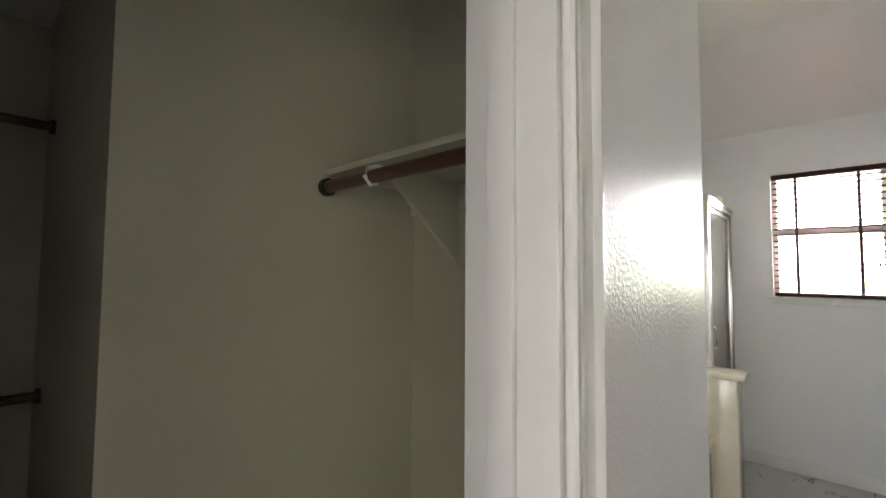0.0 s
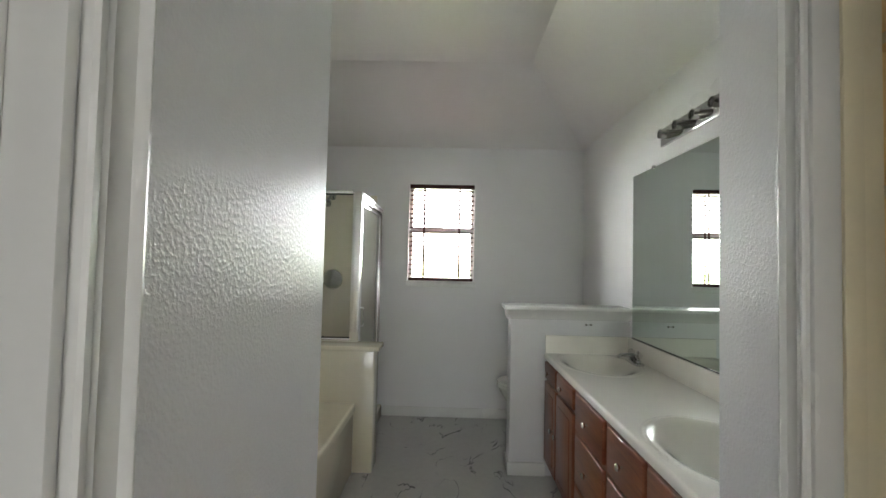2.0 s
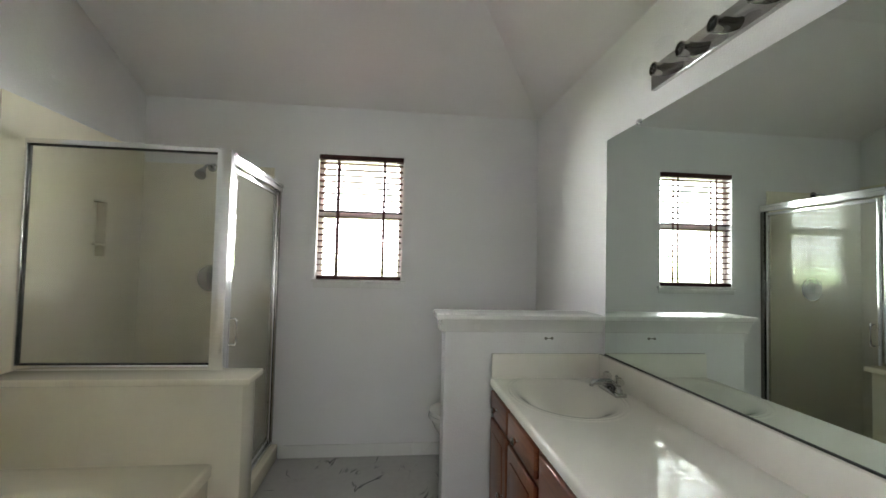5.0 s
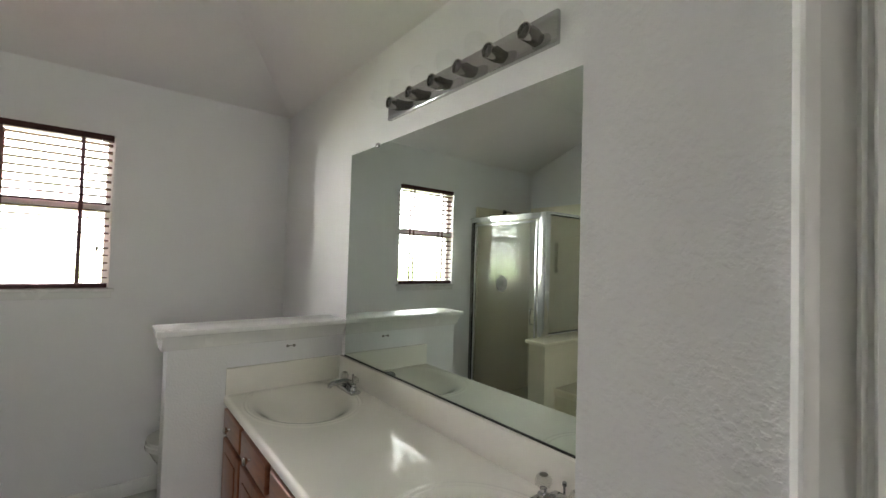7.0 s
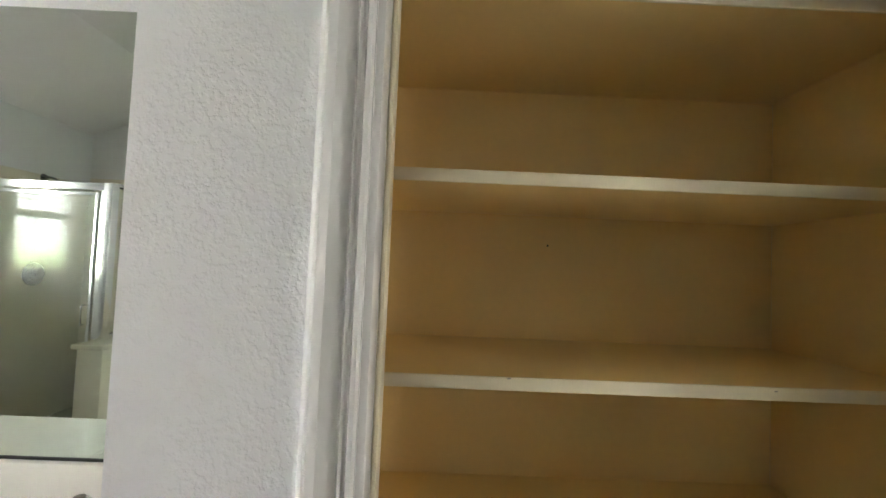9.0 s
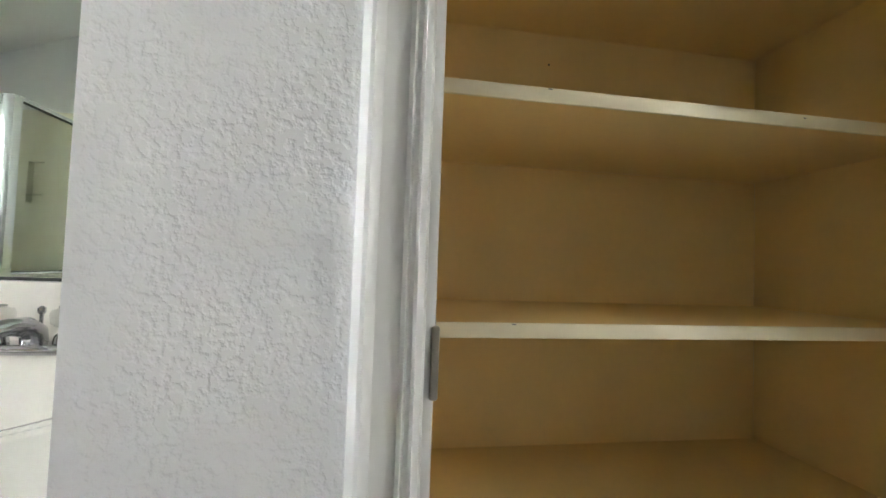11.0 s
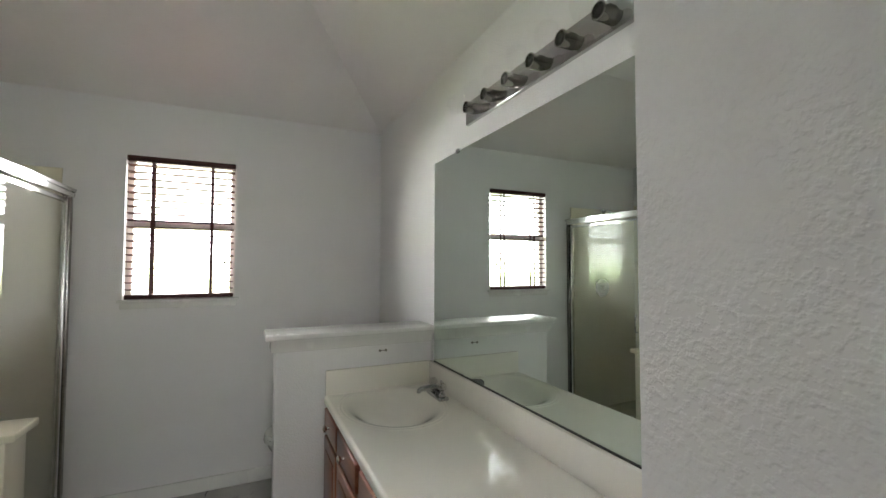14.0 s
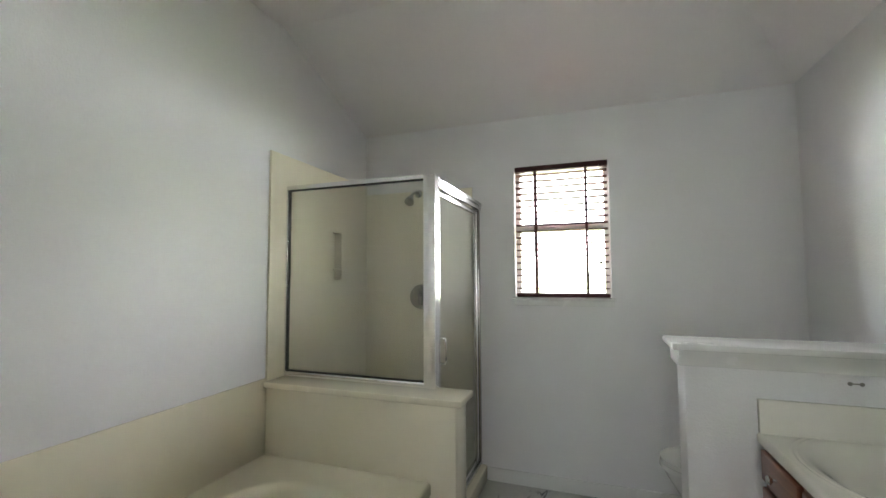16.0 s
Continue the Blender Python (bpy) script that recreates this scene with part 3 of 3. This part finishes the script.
    for dy in (-0.051, 0.051):
        stem = part("stem", lathe(bmesh.new(), [(0.017, 0.016), (0.015, 0.030), (0.009, 0.036), (0.009, 0.045)], (1.270, y + dy, CZ), "z", 16), CHROME, f)
        part("handle", lathe(bmesh.new(), [(0.012, 0.044), (0.021, 0.052), (0.0225, 0.066), (0.019, 0.074), (0.010, 0.077)], (1.270, y + dy, CZ), "z", 8), ACRYLIC, stem, "clear faceted acrylic handle")
        part("index_cap", lathe(bmesh.new(), [(0.011, 0.0775), (0.011, 0.080), (0.004, 0.0812)], (1.270, y + dy, CZ), "z", 14), BRASS, stem, "dull metal cap")
    return f


faucet(BOWLS[0][1] + 0.018)
faucet(BOWLS[1][1])

# ---- mirror and light bar ----
mir = thing("wall_mirror", (1.348, -1.91, 0.921), "large frameless wall mirror above the vanity", "mirror")
part("glass", box(bmesh.new(), 1.345, 1.3512, -2.783, -1.041, 0.9215, 1.978, bevel=0.0012, seg=1), MIRROR, mir, smooth=False)
for y in (-1.318, -2.505):
    part("clip", box(bmesh.new(), 1.339, 1.3515, y - 0.012, y + 0.012, 1.968, 1.988, bevel=0.002), CHROME, mir, "small metal clip")
part("bottom_channel", box(bmesh.new(), 1.3425, 1.3448, -2.783, -1.041, 0.9195, 0.9255), DARK, mir, "dark bottom edge")

LZ = 2.118
bar = thing("vanity_light_bar", (1.342, -1.885, 2.068), "chrome strip light with six clear globe bulbs, unlit", "wall light")
part("back_plate", box(bmesh.new(), 1.333, 1.3515, -2.350, -1.420, 2.068, 2.168, bevel=0.004), PLATE, bar)
for i in range(6):
    y = -1.505 - 0.152 * i
    s = part("socket", lathe(bmesh.new(), [(0.025, 0.0), (0.025, -0.042), (0.0258, -0.043), (0.0258, -0.047), (0.022, -0.048), (0.020, -0.034)], (1.333, y, LZ), "x", 24), SOCKET, bar)
    part("socket_core", lathe(bmesh.new(), [(0.0195, -0.030), (0.0195, -0.038), (0.004, -0.040)], (1.333, y, LZ), "x", 14), DARK, s)
    bm = bmesh.new()
    prof = [(0.012, -0.044), (0.014, -0.060)] + [(0.040 * math.sin(a), -0.095 + 0.040 * math.cos(a)) for a in [radians(d) for d in range(22, 180, 13)]] + [(0.002, -0.135)]
    lathe(bm, prof, (1.332, y, LZ), "x", 24)
    b = part("bulb", bm, BULB, s, "clear unlit globe bulb")
    b.visible_shadow = False

# ---- window ----
win = thing("window_1", (0.061, 0.08, WZ0), "bright single-hung window with a raised brown wood blind", "window")
win["kind"] = "structure"
fr = bmesh.new()
for b in ((WX0, WX0 + 0.035, 0.055, 0.115, WZ0, WZ1), (WX1 - 0.035, WX1, 0.055, 0.115, WZ0, WZ1), (WX0 + 0.035, WX1 - 0.035, 0.055, 0.115, WZ0, WZ0 + 0.035), (WX0 + 0.035, WX1 - 0.035, 0.055, 0.115, WZ1 - 0.035, WZ1)):
    box(fr, *b, bevel=0.003)
part("window_frame", fr, VINYL, win)
part("meeting_rail", box(bmesh.new(), WX0 + 0.035, WX1 - 0.035, 0.052, 0.10, 1.655, 1.700, bevel=0.003), VINYL, win)
for z0, z1, y in ((WZ0 + 0.035, 1.655, 0.078), (1.700, WZ1 - 0.035, 0.09)):
    p = part("pane", box(bmesh.new(), WX0 + 0.035, WX1 - 0.035, y, y + 0.004, z0, z1), PANE, win, smooth=False)
    p.visible_shadow = False
part("window_sill", box(bmesh.new(), WX0 - 0.022, WX1 + 0.026, -0.026, 0.054, WZ0 - 0.014, WZ0 + 0.002, bevel=0.004), TRIM, win)
part("apron", box(bmesh.new(), WX0 - 0.010, WX1 + 0.014, -0.010, -0.001, WZ0 - 0.052, WZ0 - 0.0145, bevel=0.003), TRIM, win)

blind = thing("window_blind", (0.061, 0.02, WZ0), "brown wood slat blind with open slats in the window", "blind")
BX0, BX1 = WX0 + 0.008, WX1 - 0.008
part("valance", box(bmesh.new(), BX0 - 0.002, BX1 + 0.002, -0.012, 0.046, WZ1 - 0.036, WZ1 - 0.002, bevel=0.004), BLIND_DARK, blind)
part("bottom_rail", box(bmesh.new(), BX0, BX1, -0.006, 0.044, WZ0 + 0.006, WZ0 + 0.031, bevel=0.006, seg=3), BLIND_DARK, blind)
for x in (-0.100, 0.222):
    part("tape_button", lathe(bmesh.new(), [(0.013, 0.0), (0.013, -0.003), (0.009, -0.007), (0.002, -0.008)], (x, -0.0065, WZ0 + 0.0175), "y", 16), BLIND_DARK, blind)
slat = None
for i in range(19):
    z = WZ0 + 0.062 + i * 0.0425
    if slat is None:
        bm = box(bmesh.new(), BX0 + 0.002, BX1 - 0.002, -0.005, 0.045, z - 0.0022, z + 0.0022, bevel=0.001, seg=1)
        bmesh.ops.rotate(bm, verts=bm.verts, cent=(0, 0.02, z), matrix=Matrix.Rotation(radians(-6), 3, "X"))
        slat = part("slat", bm, BLIND, blind)
    else:
        s = new("slat", slat.data)
        s.parent, s.location = blind, (0, 0, i * 0.0425)
for x in (-0.100, 0.222):
    for y in (-0.0105, 0.0475):
        part("ladder_cord", box(bmesh.new(), x - 0.009, x + 0.009, y, y + 0.0012, WZ0 + 0.032, WZ1 - 0.037), TAPE, blind, "mauve-brown cloth ladder tape")
bm = bmesh.new()
tube(bm, [(0.302, -0.010, WZ1 - 0.03), (0.302, -0.012, 1.46)], 0.0012, 6)
part("pull_cord", bm, TRIM, blind)
part("tassel", lathe(bmesh.new(), [(0.002, 0.03), (0.006, 0.022), (0.008, 0.0), (0.003, -0.003)], (0.302, -0.012, 1.43), "z", 10), BLIND_DARK, blind)

bm = bmesh.new()
v = [bm.verts.new(c) for c in ((-5.5, 2.5, -2.0), (5.5, 2.5, -2.0), (5.5, 2.5, 3.8), (-5.5, 2.5, 3.8))]
bm.faces.new(v)
back = new("backdrop", mesh_of("backdrop", bm, GLOW, smooth=False))
back.location = (0, 0, 1.35)
tagged(back, "overexposed hazy daylight outside the window", "backdrop", kind="structure")

# ---- shower ----
SX = -0.505                   # plane of the shower door
GY = -0.897                   # plane of the fixed panel
sur = thing("shower_surround", (-0.95, -0.45, 0.0), "cream cultured marble shower wall panels with a soap niche", "shower surround")
bm = bmesh.new()
for b in ((-1.033, NY0, 0.06, 2.05), (NY1, -0.013, 0.06, 2.05), (NY0, NY1, 0.06, NZ0), (NY0, NY1, NZ1, 2.05)):
    box(bm, WEST + 0.001, WEST + 0.014, *b)
bmesh.ops.remove_doubles(bm, verts=bm.verts, dist=0.0001)
part("west_panel", bm, MARBLE, sur)
part("north_panel", box(bmesh.new(), WEST + 0.0145, SX - 0.03, -0.0135, -0.001, 0.06, 1.985, bevel=0.004), MARBLE, sur)
part("shower_pan", box(bmesh.new(), WEST + 0.001, SX - 0.05, -0.86, -0.001, 0.0, 0.06, bevel=0.01), MARBLE, sur)
part("curb", box(bmesh.new(), SX - 0.048, SX + 0.062, -0.845, -0.016, 0.0, 0.105, bevel=0.012, seg=3), MARBLE, sur)
nich = bmesh.new()
box(nich, WEST - 0.0445, WEST - 0.039, NY0 + 0.001, NY1 - 0.001, NZ0 + 0.001, NZ1 - 0.001)
for b in ((NY0 + 0.001, NY0 + 0.006, NZ0 + 0.001, NZ1 - 0.001), (NY1 - 0.006, NY1 - 0.001, NZ0 + 0.001, NZ1 - 0.001), (NY0 + 0.006, NY1 - 0.006, NZ1 - 0.006, NZ1 - 0.001), (NY0 + 0.006, NY1 - 0.006, NZ0 + 0.001, NZ0 + 0.006)):
    box(nich, WEST - 0.039, WEST + 0.012, *b)
box(nich, WEST - 0.0385, WEST + 0.030, NY0 + 0.0065, NY1 - 0.0065, 1.405, 1.417, bevel=0.003)
part("soap_niche", nich, MARBLE, sur)

pony = thing("shower_half_wall", (-0.88, -0.97, 0), "cream half wall with a ledge cap under the shower glass", "half wall")
part("wall", box(bmesh.new(), WEST + 0.015, -0.335, -1.045, -0.882, 0.0, 0.790, bevel=0.006), MARBLE, pony)
part("cap", box(bmesh.new(), WEST + 0.015, -0.303, -1.066, -0.866, 0.791, 0.822, bevel=0.007, seg=3), MARBLE, pony)

enc = thing("shower_enclosure", (SX, -0.45, 0.105), "framed glass shower enclosure with bright aluminium posts", "shower enclosure")
part("corner_post", box(bmesh.new(), SX - 0.032, SX + 0.032, GY - 0.025, GY + 0.035, 0.823, 1.868, bevel=0.004), BRUSHED, enc)
fp = part("fixed_panel", box(bmesh.new(), -1.365, SX - 0.033, GY - 0.003, GY + 0.003, 0.852, 1.846), SHOWER_PANE, enc, "clear fixed glass panel", smooth=False)
bm = bmesh.new()
box(bm, -1.373, SX - 0.033, GY - 0.016, GY + 0.016, 1.852, 1.876, bevel=0.003)
part("top_rail", bm, BRUSHED, enc)
part("bottom_rail", box(bmesh.new(), -1.373, SX - 0.033, GY - 0.016, GY + 0.016, 0.823, 0.847, bevel=0.003), BRUSHED, enc)
part("wall_channel", box(bmesh.new(), -1.3735, -1.362, GY - 0.016, GY + 0.016, 0.8475, 1.8515, bevel=0.003), BRUSHED, enc)
bm = bmesh.new()
box(bm, -1.361, SX - 0.034, GY - 0.007, GY + 0.007, 1.845, 1.8515)
box(bm, -1.361, SX - 0.034, GY - 0.007, GY + 0.007, 0.8475, 0.853)
box(bm, -1.3609, -1.355, GY - 0.007, GY + 0.007, 0.853, 1.845)
part("gasket", bm, DARK, enc, "black rubber glazing gasket")
bm = bmesh.new()
box(bm, SX - 0.030, SX + 0.030, GY + 0.036, -0.002, 1.815, 1.866, bevel=0.004)
box(bm, SX + 0.030, SX + 0.036, GY + 0.036, -0.002, 1.846, 1.866, bevel=0.002)
part("header", bm, BRUSHED, enc)
part("strike_jamb", box(bmesh.new(), SX - 0.022, SX + 0.022, -0.034, -0.002, 0.13, 1.814, bevel=0.003), SOCKET, enc, "dark metal strike jamb")
part("sill_track", box(bmesh.new(), SX - 0.026, SX + 0.026, -0.84, -0.016, 0.106, 0.129, bevel=0.003), BRUSHED, enc)
bm = bmesh.new()
box(bm, SX - 0.018, SX + 0.018, GY + 0.037, GY + 0.060, 0.824, 1.8145, bevel=0.003)
part("post_jamb", bm, BRUSHED, enc)
bm = bmesh.new()
box(bm, SX - 0.013, SX + 0.013, -0.820, -0.797, 0.135, 1.806, bevel=0.003)
box(bm, SX - 0.013, SX + 0.013, -0.062, -0.040, 0.135, 1.806, bevel=0.003)
box(bm, SX - 0.013, SX + 0.013, -0.797, -0.062, 1.783, 1.806, bevel=0.003)
box(bm, SX - 0.013, SX + 0.013, -0.797, -0.062, 0.135, 0.160, bevel=0.003)
door = part("door", bm, BRUSHED, enc, "hinged glass shower door in a thin metal frame")
part("door_glass", box(bmesh.new(), SX - 0.003, SX + 0.003, -0.797, -0.062, 0.160, 1.783), SHOWER_PANE, door, smooth=False).visible_shadow = False
bm = bmesh.new()
tube(bm, [(SX + 0.006, -0.775, 1.045), (SX + 0.030, -0.775, 1.045), (SX + 0.034, -0.775, 1.03), (SX + 0.034, -0.775, 0.93), (SX + 0.030, -0.775, 0.915), (SX + 0.006, -0.775, 0.915)], 0.006, 10)
part("pull_handle", bm, BRUSHED, door)

fp.visible_shadow = False
head = thing("wall_shower", (-0.94, -0.014, 1.96), "chrome shower head on a bent arm", "shower head")
part("flange", lathe(bmesh.new(), [(0.030, -0.001), (0.028, -0.008), (0.010, -0.012)], (-0.94, -0.0145, 1.965), "y", 20), DULL, head)
bm = bmesh.new()
tube(bm, [(-0.94, -0.02, 1.965), (-0.94, -0.07, 1.968), (-0.94, -0.11, 1.955), (-0.94, -0.145, 1.925)], 0.0095, 10)
part("arm", bm, DULL, head)
bm = bmesh.new()
tube(bm, [(-0.94, -0.138, 1.932), (-0.94, -0.155, 1.915), (-0.94, -0.175, 1.892), (-0.94, -0.19, 1.875), (-0.94, -0.193, 1.872)], [0.012, 0.017, 0.030, 0.034, 0.026], 18)
part("nozzle", bm, DULL, head)

valve = thing("shower_valve", (-0.92, -0.014, 1.125), "round chrome shower valve plate with a lever", "shower valve")
part("plate", lathe(bmesh.new(), [(0.090, -0.001), (0.088, -0.006), (0.062, -0.012), (0.058, -0.020), (0.044, -0.022)], (-0.92, -0.0145, 1.213), "y", 36), DULL, valve)
part("knob", lathe(bmesh.new(), [(0.032, -0.021), (0.034, -0.034), (0.030, -0.052), (0.012, -0.056)], (-0.92, -0.0145, 1.213), "y", 24), DULL, valve)

# ---- tub ----
tub = thing("bathtub", (-0.93, -1.91, 0), "built-in cream cultured marble bathtub with an oval basin", "bathtub")
TZ = 0.452
TX0, TX1, TY0, TY1 = WEST + 0.002, -0.452, -2.752, -1.0465
bm = bmesh.new()
def tub_height(x, y):
    r = (abs((x + 0.925) / 0.375) ** 2.6 + abs((y + 1.92) / 0.70) ** 2.6) ** (1 / 2.6)
    z = TZ
    if r < 1:
        d = min(1.0, (1 - r) / 0.46)
        z -= 0.36 * d * d * (3 - 2 * d)
    e = TX1 - x
    if e < 0.016:
        z -= 0.016 - math.sqrt(max(0, 0.016 ** 2 - (0.016 - e) ** 2))
    return z
txs = [TX0 + (TX1 - 0.017 - TX0) * i / 59 for i in range(60)] + [TX1 - 0.016 + 0.0016 * i for i in range(11)]
tys = [TY0 + (TY1 - TY0) * j / 99 for j in range(100)]
g = [[bm.verts.new((x, y, tub_height(x, y))) for x in txs] for y in tys]
for j in range(99):
    for i in range(len(txs) - 1):
        bm.faces.new((g[j][i], g[j][i + 1], g[j + 1][i + 1], g[j + 1][i]))
lo = [bm.verts.new((TX1, y, 0.40)) for y in tys]
lo2 = [bm.verts.new((TX1 - 0.03, y, 0.40)) for y in tys]
for j in range(99):
    bm.faces.new((g[j][-1], g[j + 1][-1], lo[j + 1], lo[j]))
    bm.faces.new((lo[j], lo[j + 1], lo2[j + 1], lo2[j]))
part("basin", bm, MARBLE, tub)
part("apron", box(bmesh.new(), TX1 - 0.03, TX1 - 0.012, TY0, TY1, 0.0, 0.40, bevel=0.003), MARBLE, tub)
part("side_panel", box(bmesh.new(), WEST + 0.001, WEST + 0.012, TY0, -1.0345, TZ - 0.002, 0.835, bevel=0.004), MARBLE, tub)
part("end_panel", box(bmesh.new(), WEST + 0.013, TX1, -2.7545, -2.744, TZ - 0.002, 0.835, bevel=0.004), MARBLE, tub)
part("drain", lathe(bmesh.new(), [(0.032, -0.001), (0.032, 0.003), (0.02, 0.004), (0.004, 0.002)], (-0.945, -2.25, tub_height(-0.945, -2.25)), "z", 20), CHROME, tub)

# ---- toilet ----
toi = thing("toilet", (1.0, -0.42, 0), "white porcelain toilet behind the half wall", "toilet")
bm = bmesh.new()
secs = [(0.0, 0.86, 0.20, 0.11), (0.12, 0.86, 0.18, 0.10), (0.26, 0.84, 0.20, 0.13), (0.36, 0.82, 0.245, 0.175), (0.41, 0.805, 0.255, 0.185)]
rings = []
for z, cx, rx, ry in secs:
    rings.append([bm.verts.new((cx + rx * math.cos(2 * math.pi * k / 32), -0.42 + ry * math.sin(2 * math.pi * k / 32), z)) for k in range(32)])
for a, b in zip(rings, rings[1:]):
    for k in range(32):
        bm.faces.new((a[k], a[(k + 1) % 32], b[(k + 1) % 32], b[k]))
bm.faces.new(rings[-1])
bm.faces.new(list(reversed(rings[0])))
part("bowl", bm, PORCELAIN, toi)
for nm, z0, z1, gr in (("seat", 0.412, 0.434, 0.004), ("lid", 0.436, 0.456, 0.0)):
    bm = bmesh.new()
    prism(bm, [(0.805 + (0.26 + gr) * math.cos(2 * math.pi * k / 32), -0.42 + (0.19 + gr) * math.sin(2 * math.pi * k / 32)) for k in range(32)], "z", z0, z1)
    part(nm, bm, PORCELAIN, toi)
part("tank", box(bmesh.new(), 1.14, 1.338, -0.62, -0.18, 0.40, 0.74, bevel=0.02, seg=3), PORCELAIN, toi)
part("tank_lid", box(bmesh.new(), 1.13, 1.342, -0.63, -0.17, 0.741, 0.775, bevel=0.01, seg=3), PORCELAIN, toi)
part("hinge_block", box(bmesh.new(), 1.0, 1.15, -0.50, -0.30, 0.30, 0.412, bevel=0.02), PORCELAIN, toi)

# ---- linen closet ----
CHIPS = {1: ((-3.194, -0.002, 0.0016),), 2: ((-3.238, -0.002, 0.0018), (-3.658, -0.006, 0.0014))}  # paint chips by shelf
for i, z in enumerate((0.57, 0.899, 1.230, 1.554, 1.865)):
    sh = thing("closet_shelf", (1.2, -3.43, z - 0.021), "cream painted board shelf in the linen closet", "shelf", "linen closet shelves")
    part("board", box(bmesh.new(), 1.023, BACK - 0.013, -3.954, -2.918, z - 0.020, z - 0.001), TAN, sh)
    part("front_edge", box(bmesh.new(), 1.017, 1.0226, -3.954, -2.918, z - 0.021, z, bevel=0.0015), SHELF, sh, "cream painted front edge")
    for cy, cz, cr in CHIPS.get(i, ()):
        bm = lathe(bmesh.new(), [(cr, 0.0), (cr * 0.8, -0.0006), (cr * 0.3, -0.0009)], (1.017, cy, z + cz), "x", 7)
        bmesh.ops.scale(bm, vec=(1, 2.2, 0.6), space=Matrix.Translation((-1.017, -cy, -z - cz)), verts=bm.verts)
        part("chip", bm, STAIN, sh, "small chip in the paint")

strike = solid("strike_plate", box(bmesh.new(), HALL_E + 0.012, HALL_E + 0.042, -3.0565, -3.0538, 0.866, 0.931, bevel=0.0008), DRAIN, "worn metal strike plate on the closet jamb", "strike plate")
part("lip", box(bmesh.new(), HALL_E - 0.011, HALL_E - 0.0045, -3.0565, -3.0500, 0.870, 0.927, bevel=0.002), BRASS, strike)
part("latch_hole", box(bmesh.new(), HALL_E + 0.020, HALL_E + 0.036, -3.0572, -3.0567, 0.885, 0.912), DARK, strike)

bm = bmesh.new()
box(bm, HALL_E - 0.035, HALL_E, -3.764, -3.076, 0.012, 2.025, bevel=0.002)
bmesh.ops.rotate(bm, verts=bm.verts, cent=(HALL_E - 0.006, -3.774, 0), matrix=Matrix.Rotation(radians(162), 3, "Z"))
ld = tagged(new("door_1", mesh_of("door_1", bm, TRIM)), "plain white flush closet door standing open", "door", kind="structure")

# ---- dressing closet ----
def rod(name_label, p0, p1, radius, brackets):
    r = thing("closet_rod", ((p0[0] + p1[0]) / 2, (p0[1] + p1[1]) / 2, p0[2] - 0.02), name_label, "closet rod", "dressing closet rods")
    bm = bmesh.new()
    tube(bm, [p0, p1], radius, 16)
    part("pole", bm, ROD, r)
    for end, sgn in ((p0, 1), (p1, -1)):
        d = (Vector(p1) - Vector(p0)).normalized()
        bm = bmesh.new()
        tube(bm, [Vector(end) - d * 0.003 * sgn, Vector(end) + d * 0.014 * sgn], radius + 0.008, 16)
        part("end_socket", bm, DARK if sgn == 1 else TRIM, r)
    for b in brackets:
        bm = bmesh.new()
        tube(bm, b, 0.006, 8)
        part("hook", bm, TRIM, r, "white metal rod hook")
    return r


RY, RZ = -3.225, 1.62
rod("brown wooden closet rod under a white shelf", (-0.995, RY, RZ), (HALL_W - 0.119, RY, RZ), 0.017,
    [[(-0.79, RY + 0.03, RZ + 0.034), (-0.79, RY - 0.012, RZ + 0.020), (-0.79, RY - 0.021, RZ), (-0.79, RY - 0.002, RZ - 0.020), (-0.79, RY + 0.018, RZ - 0.012)]])
sh = thing("closet_shelf", (-0.63, -3.05, RZ + 0.05), "white painted closet shelf on a bracket above the rod, colour darkened for shade", "shelf", "dressing closet shelves")
# board, cleat and bracket share the closet paint with shade mixed in
part("board", box(bmesh.new(), -0.998, HALL_W - 0.117, RY + 0.0, -2.878, RZ + 0.034, RZ + 0.052, bevel=0.002), DRESS_SHADE, sh)
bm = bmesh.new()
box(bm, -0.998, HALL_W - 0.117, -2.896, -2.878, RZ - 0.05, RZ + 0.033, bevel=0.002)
part("cleat", bm, DRESS_SHADE, sh)
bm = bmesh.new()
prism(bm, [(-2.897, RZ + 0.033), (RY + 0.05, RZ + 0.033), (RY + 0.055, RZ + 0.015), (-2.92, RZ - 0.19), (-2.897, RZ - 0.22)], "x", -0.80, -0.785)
part("bracket", bm, DRESS_SHADE, sh)
for z in (0.92, 1.92):
    rod("dark wooden closet rod across the deep closet", (-2.10, -3.712, z), (-2.10, -4.74, z), 0.018, [])

# ---- small marks ----
solid("nail_hole", lathe(bmesh.new(), [(0.0022, 0.0), (0.0026, -0.0006), (0.001, -0.0012)], (BACK - 0.0122, -3.391, 1.461), "x", 8), DARK, "small dark nail hole in the closet wall", "nail hole")
